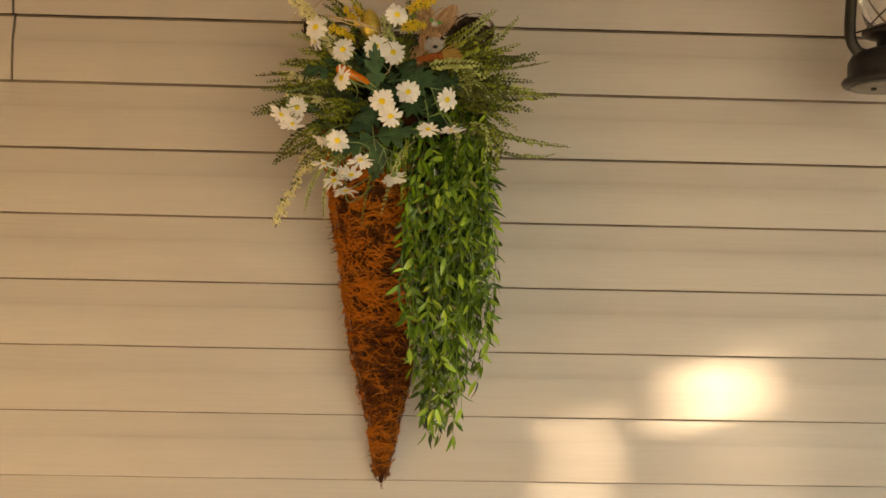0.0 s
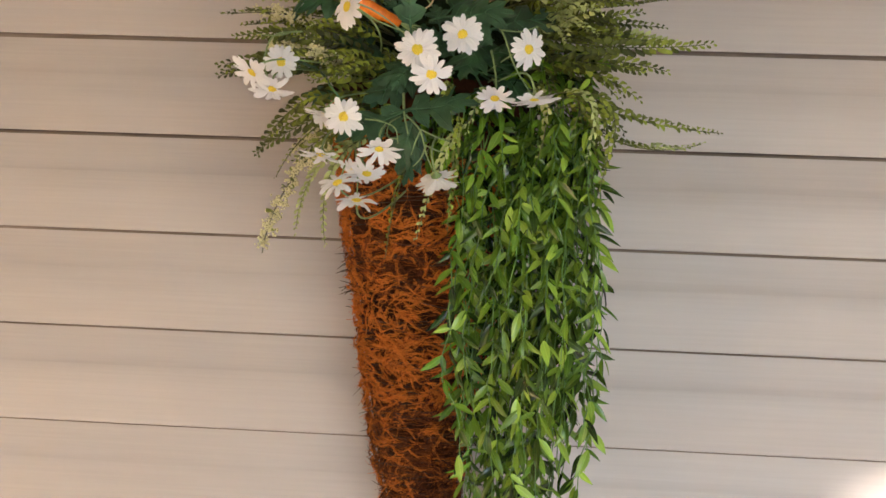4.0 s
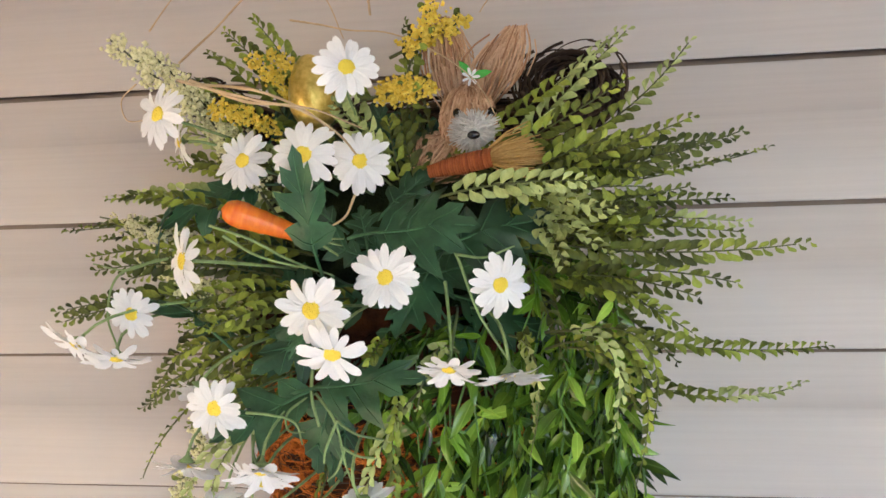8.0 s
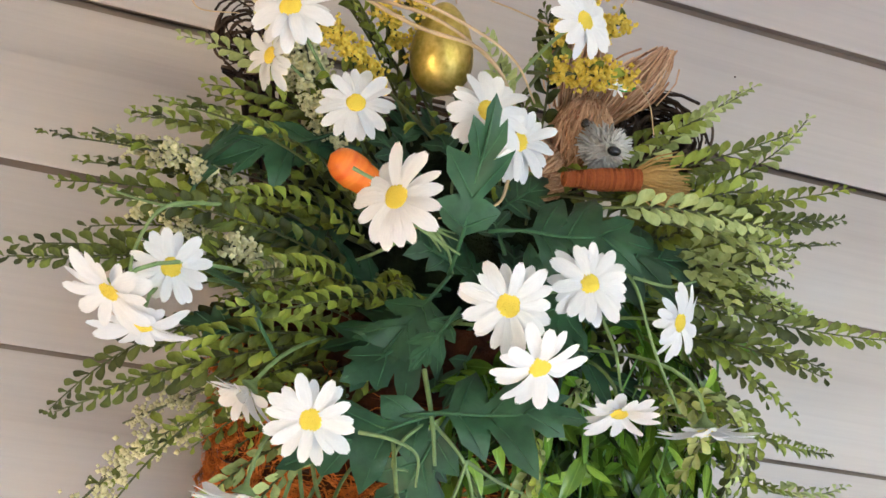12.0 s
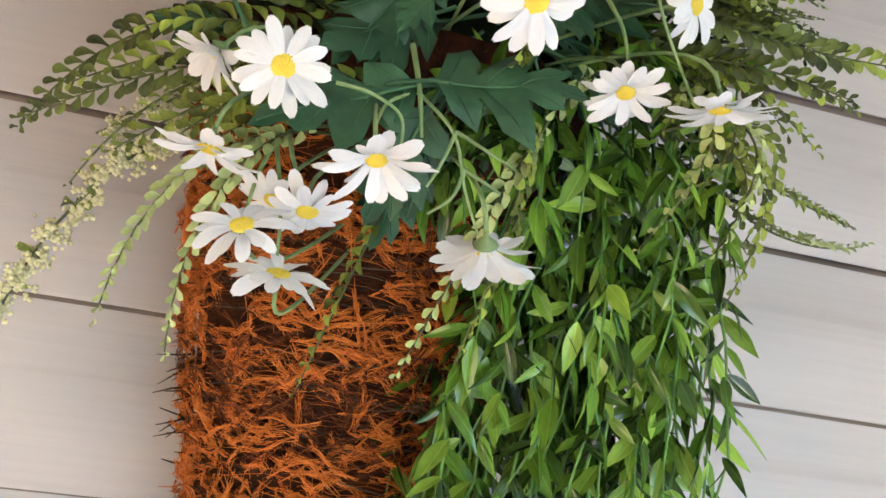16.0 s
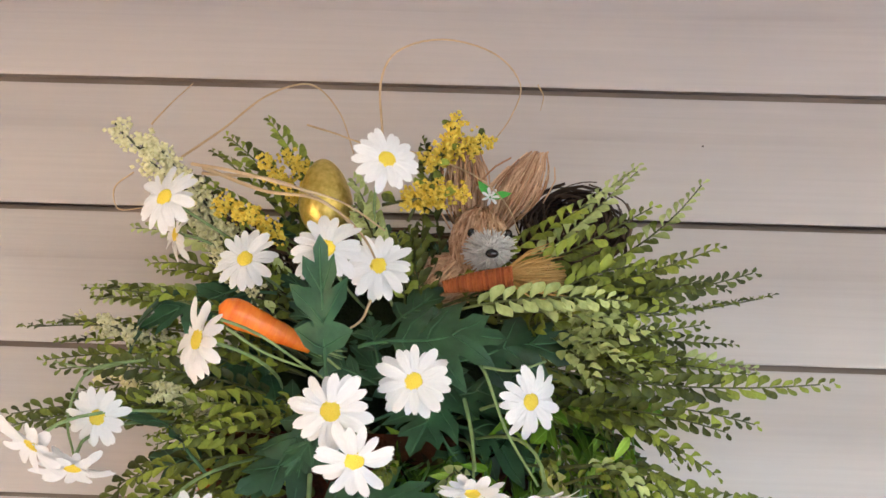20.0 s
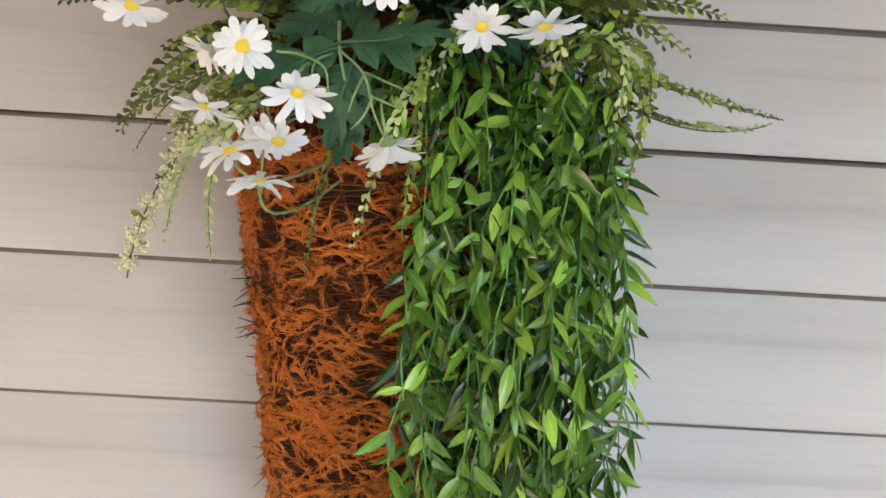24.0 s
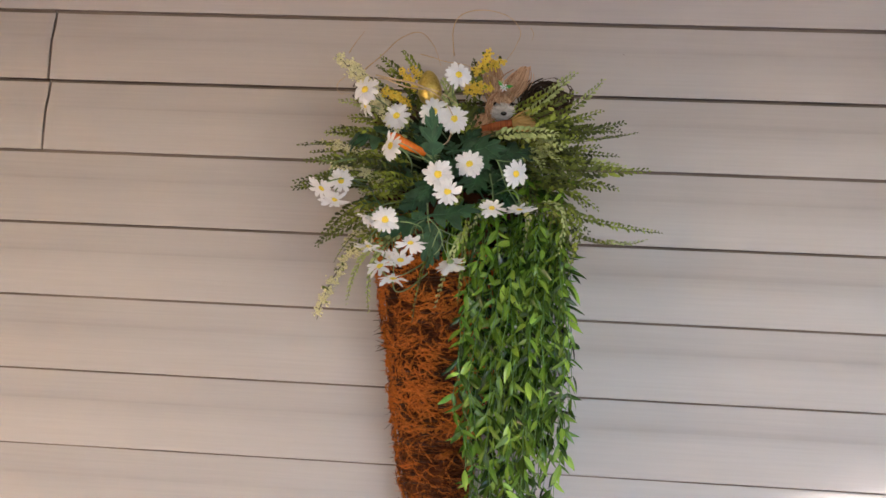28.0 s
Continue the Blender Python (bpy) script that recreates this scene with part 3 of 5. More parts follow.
def fern(base, tip, sag=(0, 0, 0), size=0.0086, tone="olive", tip_tone="", gap=0.0065, label="", curl=0.65, spread=1.0):
    """A stem with two rows of small rounded leaflets."""
    base, tip, sag = (np.array(p, float) for p in (base, tip, sag))
    words = {"olive": "olive green plastic fern sprig with round leaflets", "dark": "dark green plastic fern sprig with round leaflets",
             "pale": "pale green plastic fern sprig with bead-like leaflets"}[tone]
    ob = thing("fern_sprig", base, label or words, "fern", "fern sprigs in the hanging basket")
    d = tip - base
    length = np.linalg.norm(d)
    n = max(8, int(length / gap))
    pts = curve_points((0, 0, 0), d * 0.33 + sag * 1.2, d * 0.68 + sag, d, n)
    part("stem", data_mesh("stem", *tube(pts[:: max(1, n // 12)] if n > 24 else pts, np.linspace(0.0009, 0.0004, len(pts[:: max(1, n // 12)] if n > 24 else pts)), 5), FERN_STEM), ob)
    tan, side, up = frames_along(pts)
    roll = rng.uniform(-0.95, 0.95)
    side, up = side * math.cos(roll) + up * math.sin(roll), up * math.cos(roll) - side * math.sin(roll)
    start = int(n * 0.16)
    for i in range(start, n + 1):
        u = (i - start) / max(1, n - start)
        k = size * (0.75 + 0.5 * math.sin(math.pi * min(1, 0.25 + u * 0.75)) - 0.25 * u ** 3) * rng.uniform(0.85, 1.1)
        mine = "dark" if tone == "olive" and rng.uniform() < 0.14 else tone
        use = tip_tone if tip_tone and u > 0.62 + rng.uniform(-0.08, 0.08) else mine
        for s in (1, -1):
            x = tan[i] * rng.uniform(0.25, 0.55) + side[i] * s * spread * rng.uniform(0.75, 1.0) + up[i] * (curl * rng.uniform(0.2, 1.0))
            x /= np.linalg.norm(x)
            y = np.cross(up[i], x)
            y /= np.linalg.norm(y)
            z = np.cross(x, y)
            part("leaflet", LEAFLETS[use][rng.integers(3) + (0 if np.dot(y, tan[i]) > 0 else 3)], ob, m=basis(x, y, z, pts[i] + tan[i] * s * gap * 0.2, k))
    return ob


def vine(top, mid, low, leaf=0.0265, bright=0.25):
    """A hanging stem set with crossed pairs of lance-shaped glossy leaves."""
    top, mid, low = (np.array(p, float) for p in (top, mid, low))
    ob = thing("trailing_vine", top, "hanging green plastic vine with glossy lance-shaped leaves", "vine", "vines trailing from the basket")
    n = max(6, int(np.linalg.norm(low - top) / 0.0165))
    kink = np.clip(jitter(0.022), -0.035, 0.035) * (1, 0.5, 0.3)
    pts = curve_points((0, 0, 0), np.array((0, -0.035, 0.012)) + (mid - top) * 0.2, mid - top + kink, low - top, n)
    pts[1:-1] += rng.normal(0, 0.0022, (n - 1, 3))
    part("stem", data_mesh("stem", *tube(pts, np.linspace(0.0010, 0.0005, n + 1), 5), VINE_STEM), ob)
    tan, side, up = frames_along(pts)
    a = rng.uniform(0, 6.28)
    for i in range(1, n + 1):
        a += 1.57 + rng.normal(0, 0.35)
        for s in (0.0, math.pi):
            if rng.uniform() < 0.08 and i < n - 1:
                continue
            o = side[i] * math.cos(a + s) + up[i] * math.sin(a + s)
            if o[1] > 0.2:
                o = o * (1, -0.4, 1) + side[i] * rng.choice((-0.7, 0.7))
            spread = rng.uniform(0.55, 1.15) if i < n else rng.uniform(0.1, 0.4)
            x = tan[i] * rng.uniform(0.55, 1.0) + o * spread + np.array((rng.normal(0, 0.12), -0.06, rng.normal(-0.10, 0.18)))
            x /= np.linalg.norm(x)
            z = np.array((rng.normal(0, 0.85), -0.55, 0.40 + rng.normal(0, 0.6))) + o * 0.2
            y = np.cross(z, x)
            y /= np.linalg.norm(y)
            k = leaf * rng.uniform(0.62, 1.12)
            pick = 4 + rng.integers(2) if rng.uniform() < bright else rng.integers(4)
            part("leaf", VINE_LEAVES[pick], ob, m=basis(x, y, np.cross(x, y), pts[i] + jitter(0.0012), k))
    return ob


def lobed_leaf(base, tip, width=0.75, up=(0, -0.8, 0.4), fold=0.2, curl=0.12, seed=1, label="dark green cloth leaf with deep pointed lobes"):
    base, tip = np.array(base, float), np.array(tip, float)
    x = tip - base
    k = np.linalg.norm(x)
    x /= k
    y = np.cross(np.array(up, float), x)
    y /= np.linalg.norm(y)
    z = np.cross(x, y)
    ob = thing("lobed_leaf", base, label, "leaf", "lobed leaves of the daisy bush")
    ob.matrix_basis = basis(x, y, z, base)
    v, f, lines = lobed_blade(width, fold, curl, seed)
    part("blade", data_mesh("blade", v * k, f, LOBED), ob)
    mid = np.array([(u, 0, -curl * u * u + 0.02 * math.sin(u * 9 + seed) + 0.002) for u in np.linspace(-0.25, 0.95, 12)]) * k
    veins = [tube(mid, np.linspace(0.0011, 0.0004, 12), 5)]
    # side veins run out to the lobes, just proud of the blade
    veins += [tube(line * k, np.linspace(0.0006, 0.0002, len(line)), 3) for line in lines]
    part("midrib", data_mesh("midrib", *joined(veins), RIB), ob, "raised midrib and side veins")
    return ob


BEAD = (np.array(((1, 0, 0), (-1, 0, 0), (0, 1, 0), (0, -1, 0), (0, 0, 1), (0, 0, -1))) * 1.0,
        [(0, 2, 4), (2, 1, 4), (1, 3, 4), (3, 0, 4), (2, 0, 5), (1, 2, 5), (3, 1, 5), (0, 3, 5)])


def blossom_spray(base, tip, mat, name, label, beads=90, spread=0.008, bead=0.0022, sag=(0, 0, 0), leaves=6, start=0.35):
    """A stem with knots of tiny bead-like blossoms."""
    base, tip, sag = (np.array(p, float) for p in (base, tip, sag))
    ob = thing(name, base, label, "flower spray", "sprays in the hanging basket")
    d = tip - base
    pts = curve_points((0, 0, 0), d * 0.33 + sag, d * 0.7 + sag, d, 12)
    part("stem", data_mesh("stem", *tube(pts, np.linspace(0.0011, 0.0006, 13), 5), FERN_STEM), ob)
    pieces, knots = [], max(5, beads // 6)
    twigs = []
    for k in range(knots):
        u = start + (1 - start) * (k + rng.uniform(0, 0.6)) / knots
        c = pts[min(12, int(u * 12))]
        o = jitter(1.0)
        o /= np.linalg.norm(o)
        end = c + o * spread * (1.15 - 0.5 * u) * rng.uniform(0.6, 1.0)
        twigs.append(tube(np.array((c, (c + end) / 2 + jitter(0.0006), end)), 0.0004, 3))
        for _ in range(20):
            s = bead * rng.uniform(0.40, 0.85)
            r3 = Matrix.Rotation(rng.uniform(0, 6), 3, Vector(jitter(1)))
            pieces.append((BEAD[0] @ np.array(r3) * s + end + jitter(bead * 1.15), BEAD[1]))
    tagged(part("blossoms", data_mesh("blossoms", *joined(pieces), mat), ob), kind="stuff")
    tagged(part("twig_tuft", data_mesh("twig_tuft", *joined(twigs), FERN_STEM), ob), kind="stuff")
    for i in range(leaves):
        j = rng.integers(2, 11)
        x = jitter(1.0)
        x /= np.linalg.norm(x)
        y = np.cross(x, (0.2, 1, 0.1))
        y /= np.linalg.norm(y)
        part("leaflet", LEAFLETS["olive"][rng.integers(3)], ob, m=basis(x, y, np.cross(x, y), pts[j], 0.009))
    return ob


def through_points(points, n=40):
    """A smooth line through some points."""
    p = np.array(points, float)
    p = np.vstack((2 * p[0] - p[1], p, 2 * p[-1] - p[-2]))
    out = []
    for i in range(1, len(p) - 2):
        for t in np.linspace(0, 1, max(3, n // (len(p) - 3)), endpoint=False):
            a, b, c, d = p[i - 1 : i + 3]
            out.append(0.5 * (2 * b + (c - a) * t + (2 * a - 5 * b + 4 * c - d) * t * t + (3 * b - a - 3 * c + d) * t ** 3))
    out.append(p[-2])
    return np.array(out)


def raffia(points, thick=0.0009):
    p = through_points(points)
    base = p[0].copy()
    ob = tagged(new("raffia_strand", data_mesh("raffia_strand", *tube(p - base, np.linspace(thick, thick * 0.45, len(p)), 5), RAFFIA)),
                "long pale raffia strand curling out of the basket", "raffia", "raffia strands")
    ob.location = base
    return ob


def tendril(points, thick=0.0009, label="bare pale green plastic stem"):
    p = through_points(points, 30)
    base = p[0].copy()
    ob = tagged(new("bare_stem", data_mesh("bare_stem", *tube(p - base, np.linspace(thick, thick * 0.6, len(p)), 6), STEM)), label, "stem", "bare stems of the daisy bush")
    ob.location = base
    return ob

# ---------------------------------------------------------------- the basket

AXIS_X = -0.100


def cone_at(z):
    """Half width, centre x and centre y of the basket at a height."""
    zs = (1.085, 1.12, 1.16, 1.22, 1.29, 1.375, 1.463, 1.549, 1.66, 1.82)
    rs = (0.006, 0.014, 0.020, 0.033, 0.049, 0.0625, 0.0745, 0.088, 0.110, 0.145)
    xs = (-0.100, -0.100, -0.0985, -0.097, -0.100, -0.101, -0.100, -0.101, -0.095, -0.082)
    r = float(np.interp(z, zs, rs))
    return r, float(np.interp(z, zs, xs)), -0.012 - 0.72 * r


def on_cone(z, a, out=0.0):
    """A point on the basket; a is the angle from straight out of the wall."""
    r, cx, cy = cone_at(z)
    return np.array((cx + (r + out) * math.sin(a), cy - (0.72 * r + out) * math.cos(a), z))


def strand(z, a, dz, da, out, thick, n=6, wild=0.003):
    us = np.linspace(-0.5, 0.5, n)
    b1, b2 = rng.uniform(0, 6.28, 2)
    pts = [on_cone(z + dz * u + wild * math.sin(u * 7 + b1), a + da * u, out + wild * 0.6 * math.sin(u * 9 + b2)) for u in us]
    return tube(np.array(pts), thick * np.linspace(1.0, 0.55, n), 3)


basket = thing("hanging_basket", (-0.1, -0.012, 1.085), "carrot-shaped wall basket wound with orange and brown coir", "basket")
shift = np.array((0.1, 0.012, -1.085))
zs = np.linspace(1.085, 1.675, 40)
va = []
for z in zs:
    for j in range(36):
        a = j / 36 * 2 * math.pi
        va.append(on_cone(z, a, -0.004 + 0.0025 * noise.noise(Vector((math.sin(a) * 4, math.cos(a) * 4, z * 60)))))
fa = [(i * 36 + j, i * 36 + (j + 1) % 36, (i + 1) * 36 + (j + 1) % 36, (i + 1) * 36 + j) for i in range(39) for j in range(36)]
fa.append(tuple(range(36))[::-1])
# the liner's near-black colour stands in for shade between the coir locks
part("liner", data_mesh("liner", np.array(va) + shift, fa, CORE_SHADE), basket, "fibre liner coloured dark as shade between the coir")
orange, brown, twigs = [], [], []


def tuft(z, a, dz, da, out, fat, fibres, hairs, thin=0.00021):
    """A fuzzy lock of coir: fine wavy fibres that run together over the basket, with short hairs standing off."""
    us = np.linspace(-0.5, 0.5, 6)
    b1, b2 = rng.uniform(0, 6.28, 2)
    mid = np.array([on_cone(z + dz * u + 0.0016 * math.sin(u * 7 + b1), a + da * u, out + 0.0014 * math.sin(u * 9 + b2)) for u in us])
    _, sd, up = frames_along(mid)
    got = []
    for _ in range(fibres):
        p, q = rng.uniform(0, 6.28, 2)
        r = fat * math.sqrt(rng.uniform())
        swing = r * np.cos(p + us * rng.uniform(2, 7))[:, None] * sd + r * np.sin(q + us * rng.uniform(2, 7))[:, None] * up
        cut = rng.integers(0, 2)
        line = (mid + swing + rng.normal(0, 0.00040, (6, 3)))[cut:6 - rng.integers(0, 2)]
        got.append(tube(line, thin * rng.uniform(0.7, 1.25), 3))
    for _ in range(hairs):
        p = mid[rng.integers(6)] + jitter(fat * 0.5)
        q = p + jitter(0.0026) + np.array((0, -0.0008, 0))
        got.append(tube(np.array((p, q)), (0.00022, 0.00010), 3))
    return [(v + shift, f) for v, f in got]


for i in range(5000):
    z = 1.09 + (1.655 - 1.09) * rng.uniform() ** 0.75
    a = rng.uniform(-1.75, 1.75)
    if z > 1.60 and a > -0.5:
        continue
    r = cone_at(z)[0]
    # the winding is loose: locks of coir with dark holes between them
    hole = noise.noise(Vector((r * math.sin(a) * 110, r * math.cos(a) * 110, z * 145))) + 0.6 * noise.noise(Vector((r * math.sin(a) * 30, 4.0, z * 40)))
    if hole < 0.02 and rng.uniform() < 0.88:
        continue
    bright = np.interp(z, (1.09, 1.11, 1.13, 1.175, 1.19, 1.21, 1.355, 1.375, 1.47, 1.485, 1.505, 1.53, 1.60), (0.15, 0.2, 0.8, 0.85, 0.35, 0.25, 0.35, 0.93, 0.95, 0.55, 0.50, 0.85, 0.88))
    length = rng.uniform(0.010, 0.036)
    tilt = rng.normal(0, 0.40) if rng.uniform() < 0.6 else rng.uniform(-1.5, 1.5)
    fat = rng.uniform(0.0007, 0.0021)
    glow = rng.uniform() < bright
    (orange if glow else brown).extend(tuft(z, a, length * math.sin(tilt), length * math.cos(tilt) / max(r, 0.015), abs(rng.normal(0, 0.0030)) - 0.0008, fat, 9 if glow else 6, 9))
# long single hairs wound round the whole basket
for i in range(1500):
    z = 1.10 + 0.54 * rng.uniform() ** 0.8
    a = rng.uniform(-1.8, 1.8)
    s = strand(z, a, rng.normal(0, 0.006), rng.uniform(0.015, 0.060) / max(cone_at(z)[0], 0.015), rng.uniform(-0.002, 0.003), 0.00022, 7, 0.0016)
    (orange if rng.uniform() < 0.35 else brown).append((s[0] + shift, s[1]))
for i in range(240):
    z = rng.uniform(1.10, 1.58)
    a = rng.choice((-1, 1)) * rng.uniform(0.9, 1.75) if rng.uniform() < 0.7 else rng.uniform(-1, 1)
    p = on_cone(z, a, 0.0)
    o = np.array((math.sin(a), -math.cos(a) * 0.7, rng.normal(0, 0.5)))
    e = p + o * rng.uniform(0.004, 0.014)
    s = tube(np.array((p, (p + e) / 2 + jitter(0.001), e)), (0.0005, 0.0004, 0.0002), 3)
    (twigs if rng.uniform() < 0.5 else orange).append((s[0] + shift, s[1]))
for i in range(260):
    z = rng.uniform(1.12, 1.6)
    s = strand(z, rng.uniform(-1.8, 1.8), rng.normal(0, 0.004), rng.uniform(0.6, 1.8), 0.001, 0.0005, 9, 0.002)
    twigs.append((s[0] + shift, s[1]))
for i in range(16):
    p = on_cone(1.485 + rng.normal(0, 0.016), -1.5, -0.002)
    e = p + np.array((-rng.uniform(0.006, 0.020), rng.normal(-0.004, 0.004), rng.normal(0.0, 0.008)))
    s = tube(np.array((p, (p + e) / 2 + jitter(0.001), e)), (0.0008, 0.0006, 0.0003), 3)
    twigs.append((s[0] + shift, s[1]))
tagged(part("orange_coir", data_mesh("orange_coir", *joined(orange), COIR), basket, "matted rust-orange coir"), kind="stuff")
tagged(part("brown_coir", data_mesh("brown_coir", *joined(brown), COIR_BROWN), basket, "dark brown coir band"), kind="stuff")
tagged(part("stray_twig_mat", data_mesh("stray_twig_mat", *joined(twigs), TWIG), basket, "thin dark twigs"), kind="stuff")
rim = []
for i in range(130):
    a0, da = rng.uniform(1.45, 4.0), rng.uniform(0.5, 1.4)
    off = jitter(0.006)
    pts = []
    for u in np.linspace(0, 1, 9):
        a = min(a0 + da * u, 4.85)
        w = 0.004 * math.sin(u * 8 + i)
        pts.append((-0.080 + (0.140 + w + off[0]) * math.sin(a), -0.088 - (0.066 + w + off[1] * 0.5) * math.cos(a), 1.812 + off[2] + 0.006 * math.sin(a * 3 + i)))
    s = tube(np.array(pts), rng.uniform(0.0007, 0.0018), 4)
    rim.append((s[0] + shift, s[1]))
for cx, cz, n in ((0.034, 1.813, 130), (-0.222, 1.816, 30)):
    for i in range(n):
        a0, da = rng.uniform(0, 6.28), rng.uniform(1.5, 4.5)
        k = (1 + rng.normal(0, 0.22)) * (0.80 if cx > 0 else 0.42)
        off = jitter(0.0058 if cx > 0 else 0.0035)
        pts = [(cx + 0.028 * k * math.cos(a0 + da * u) + off[0], -0.104 + off[1] + 0.016 * math.sin(a0 * 1.7 + da * u + i), cz + 0.023 * k * math.sin(a0 + da * u) + off[2]) for u in np.linspace(0, 1, 11)]
        s = tube(np.array(pts), rng.uniform(0.0004, 0.0012), 4)
        rim.append((s[0] + shift, s[1]))
for i in range(260):
    z0, z1 = 1.66, rng.uniform(1.78, 1.825)
    a = rng.uniform(2.1, 4.05)
    pts = [(-0.082 + (0.115 + 0.03 * u) * math.sin(a + 0.25 * u), -0.088 - 0.066 * math.cos(a + 0.25 * u) + rng.normal(0, 0.002), z0 + (z1 - z0) * u) for u in np.linspace(0, 1, 5)]
    s = tube(np.array(pts), rng.uniform(0.0008, 0.002), 4)
    rim.append((s[0] + shift, s[1]))
tagged(part("rim", data_mesh("rim", *joined(rim), TWIG), basket, "rim of twisted dark vine twigs"), kind="stuff")
# a ragged filler added behind the stems, coloured near black as the bush's inner shade
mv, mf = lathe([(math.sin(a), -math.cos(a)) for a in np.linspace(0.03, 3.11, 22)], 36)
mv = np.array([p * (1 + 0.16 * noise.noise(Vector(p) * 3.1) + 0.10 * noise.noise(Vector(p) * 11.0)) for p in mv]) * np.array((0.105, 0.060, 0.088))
part("moss_cushion", data_mesh("moss_cushion", mv + np.array((-0.082, -0.090, 1.705)) + shift, mf, BUSH_SHADE), basket, "added dark filler that stands for shade inside the bush")
# ---------------------------------------------------------------- daisies

daisy((-0.198, -0.238, 1.792), (-0.40, -0.90, 0.10), 0.0195, 15)
daisy((-0.202, -0.202, 1.782), (-0.80, -0.55, -0.10), 0.0165, 13)
daisy((-0.160, -0.205, 1.768), (-0.15, -0.97, 0.15), 0.0185, 14)
daisy((-0.108, -0.247, 1.764), (0.02, -0.97, 0.18), 0.0200, 15)
daisy((-0.083, -0.218, 1.763), (0.05, -1.0, 0.0), 0.0190, 16)
daisy((-0.077, -0.267, 1.806), (0.40, -0.88, 0.12), 0.0185, 14)
daisy((-0.152, -0.3045, 1.7055), (-0.72, -0.68, 0.05), 0.0185, 13, stem_to=(-0.15, -0.13, 1.70))
daisy((-0.225, -0.221, 1.676), (-0.05, -0.97, -0.15), 0.0170, 14, stem_to=(-0.16, -0.13, 1.69))
daisy((-0.243, -0.250, 1.661), (-0.42, -0.50, -0.74), 0.0200, 16, 0.14)
daisy((-0.231, -0.228, 1.651), (0.10, -0.34, -0.90), 0.0200, 15, 0.15)
daisy((-0.096, -0.274, 1.679), (-0.05, -0.99, -0.05), 0.0195, 16)
daisy((-0.059, -0.264, 1.695), (0.0, -1.0, 0.05), 0.0180, 18)
daisy((-0.001, -0.238, 1.690), (0.52, -0.82, -0.1), 0.0180, 15)
daisy((-0.083, -0.282, 1.657), (0.10, -0.78, -0.60), 0.0185, 12)
daisy((-0.161, -0.248, 1.624), (-0.15, -0.98, 0.0), 0.0185, 14)
daisy((-0.029, -0.244, 1.646), (-0.05, -0.50, -0.85), 0.0190, 15, 0.25)
daisy((0.005, -0.258, 1.644), (0.10, -0.10, -0.97), 0.0210, 17, 0.14)
daisy((-0.181, -0.242, 1.592), (-0.1, -0.14, -0.95), 0.0200, 14, 0.22)
daisy((-0.126, -0.269, 1.596), (0.10, -0.48, -0.86), 0.0205, 15, 0.35)
daisy((-0.165, -0.242, 1.566), (-0.25, -0.60, 0.70), 0.0185, 13, -0.05)
daisy((-0.142, -0.224, 1.577), (0.05, -0.52, -0.80), 0.0170, 13, -0.1)
daisy((-0.155, -0.215, 1.580), (-0.3, -0.5, -0.75), 0.0160, 12, 0.15)
daisy((-0.149, -0.234, 1.551), (0.0, -0.36, 0.90), 0.0190, 16, 0.02)
daisy((-0.077, -0.249, 1.574), (0.25, 0.55, -0.78), 0.0205, 14, 0.30)
daisy((-0.185, -0.218, 1.632), (-0.5, -0.2, -0.8), 0.0180, 12, 0.5)

# ---------------------------------------------------------------- lobed leaves
lobed_leaf((-0.107, -0.228, 1.708), (-0.109, -0.268, 1.763), 0.50, seed=1)
lobed_leaf((-0.076, -0.222, 1.720), (-0.014, -0.236, 1.727), 1.0, seed=2)
lobed_leaf((-0.082, -0.210, 1.716), (-0.089, -0.200, 1.741), 0.9, seed=3)
lobed_leaf((-0.034, -0.214, 1.714), (0.028, -0.206, 1.733), 0.95, seed=4)
lobed_leaf((-0.103, -0.200, 1.673), (-0.148, -0.230, 1.644), 0.8, seed=5)
lobed_leaf((-0.044, -0.200, 1.702), (-0.060, -0.240, 1.665), 0.85, seed=6)
lobed_leaf((-0.106, -0.230, 1.633), (-0.170, -0.245, 1.607), 0.62, seed=7)
lobed_leaf((-0.107, -0.235, 1.633), (-0.044, -0.250, 1.644), 0.75, seed=8)
lobed_leaf((-0.101, -0.225, 1.629), (-0.119, -0.210, 1.576), 0.8, seed=9)
lobed_leaf((-0.225, -0.190, 1.714), (-0.221, -0.190, 1.757), 0.8, (-0.8, -0.5, 0.3), curl=0.35, seed=10)
lobed_leaf((-0.182, -0.190, 1.660), (-0.217, -0.220, 1.706), 0.45, (-0.2, -0.4, 0.9), curl=0.5, seed=11)
lobed_leaf((-0.126, -0.170, 1.686), (-0.177, -0.170, 1.706), 0.8, seed=12)
lobed_leaf((-0.075, -0.180, 1.738), (-0.047, -0.170, 1.766), 0.8, seed=13)
lobed_leaf((-0.159, -0.170, 1.756), (-0.201, -0.180, 1.750), 0.8, seed=14)
lobed_leaf((-0.169, -0.180, 1.756), (-0.220, -0.200, 1.732), 0.7, seed=15)
lobed_leaf((-0.146, -0.160, 1.726), (-0.191, -0.170, 1.704), 0.8, seed=16)
lobed_leaf((-0.111, -0.210, 1.685), (-0.143, -0.220, 1.638), 0.6, seed=17)
lobed_leaf((-0.106, -0.230, 1.674), (-0.122, -0.240, 1.650), 0.6, seed=18)
lobed_leaf((-0.077, -0.150, 1.774), (-0.065, -0.130, 1.801), 0.8, seed=19)
lobed_leaf((-0.158, -0.160, 1.787), (-0.145, -0.150, 1.815), 0.8, seed=20)
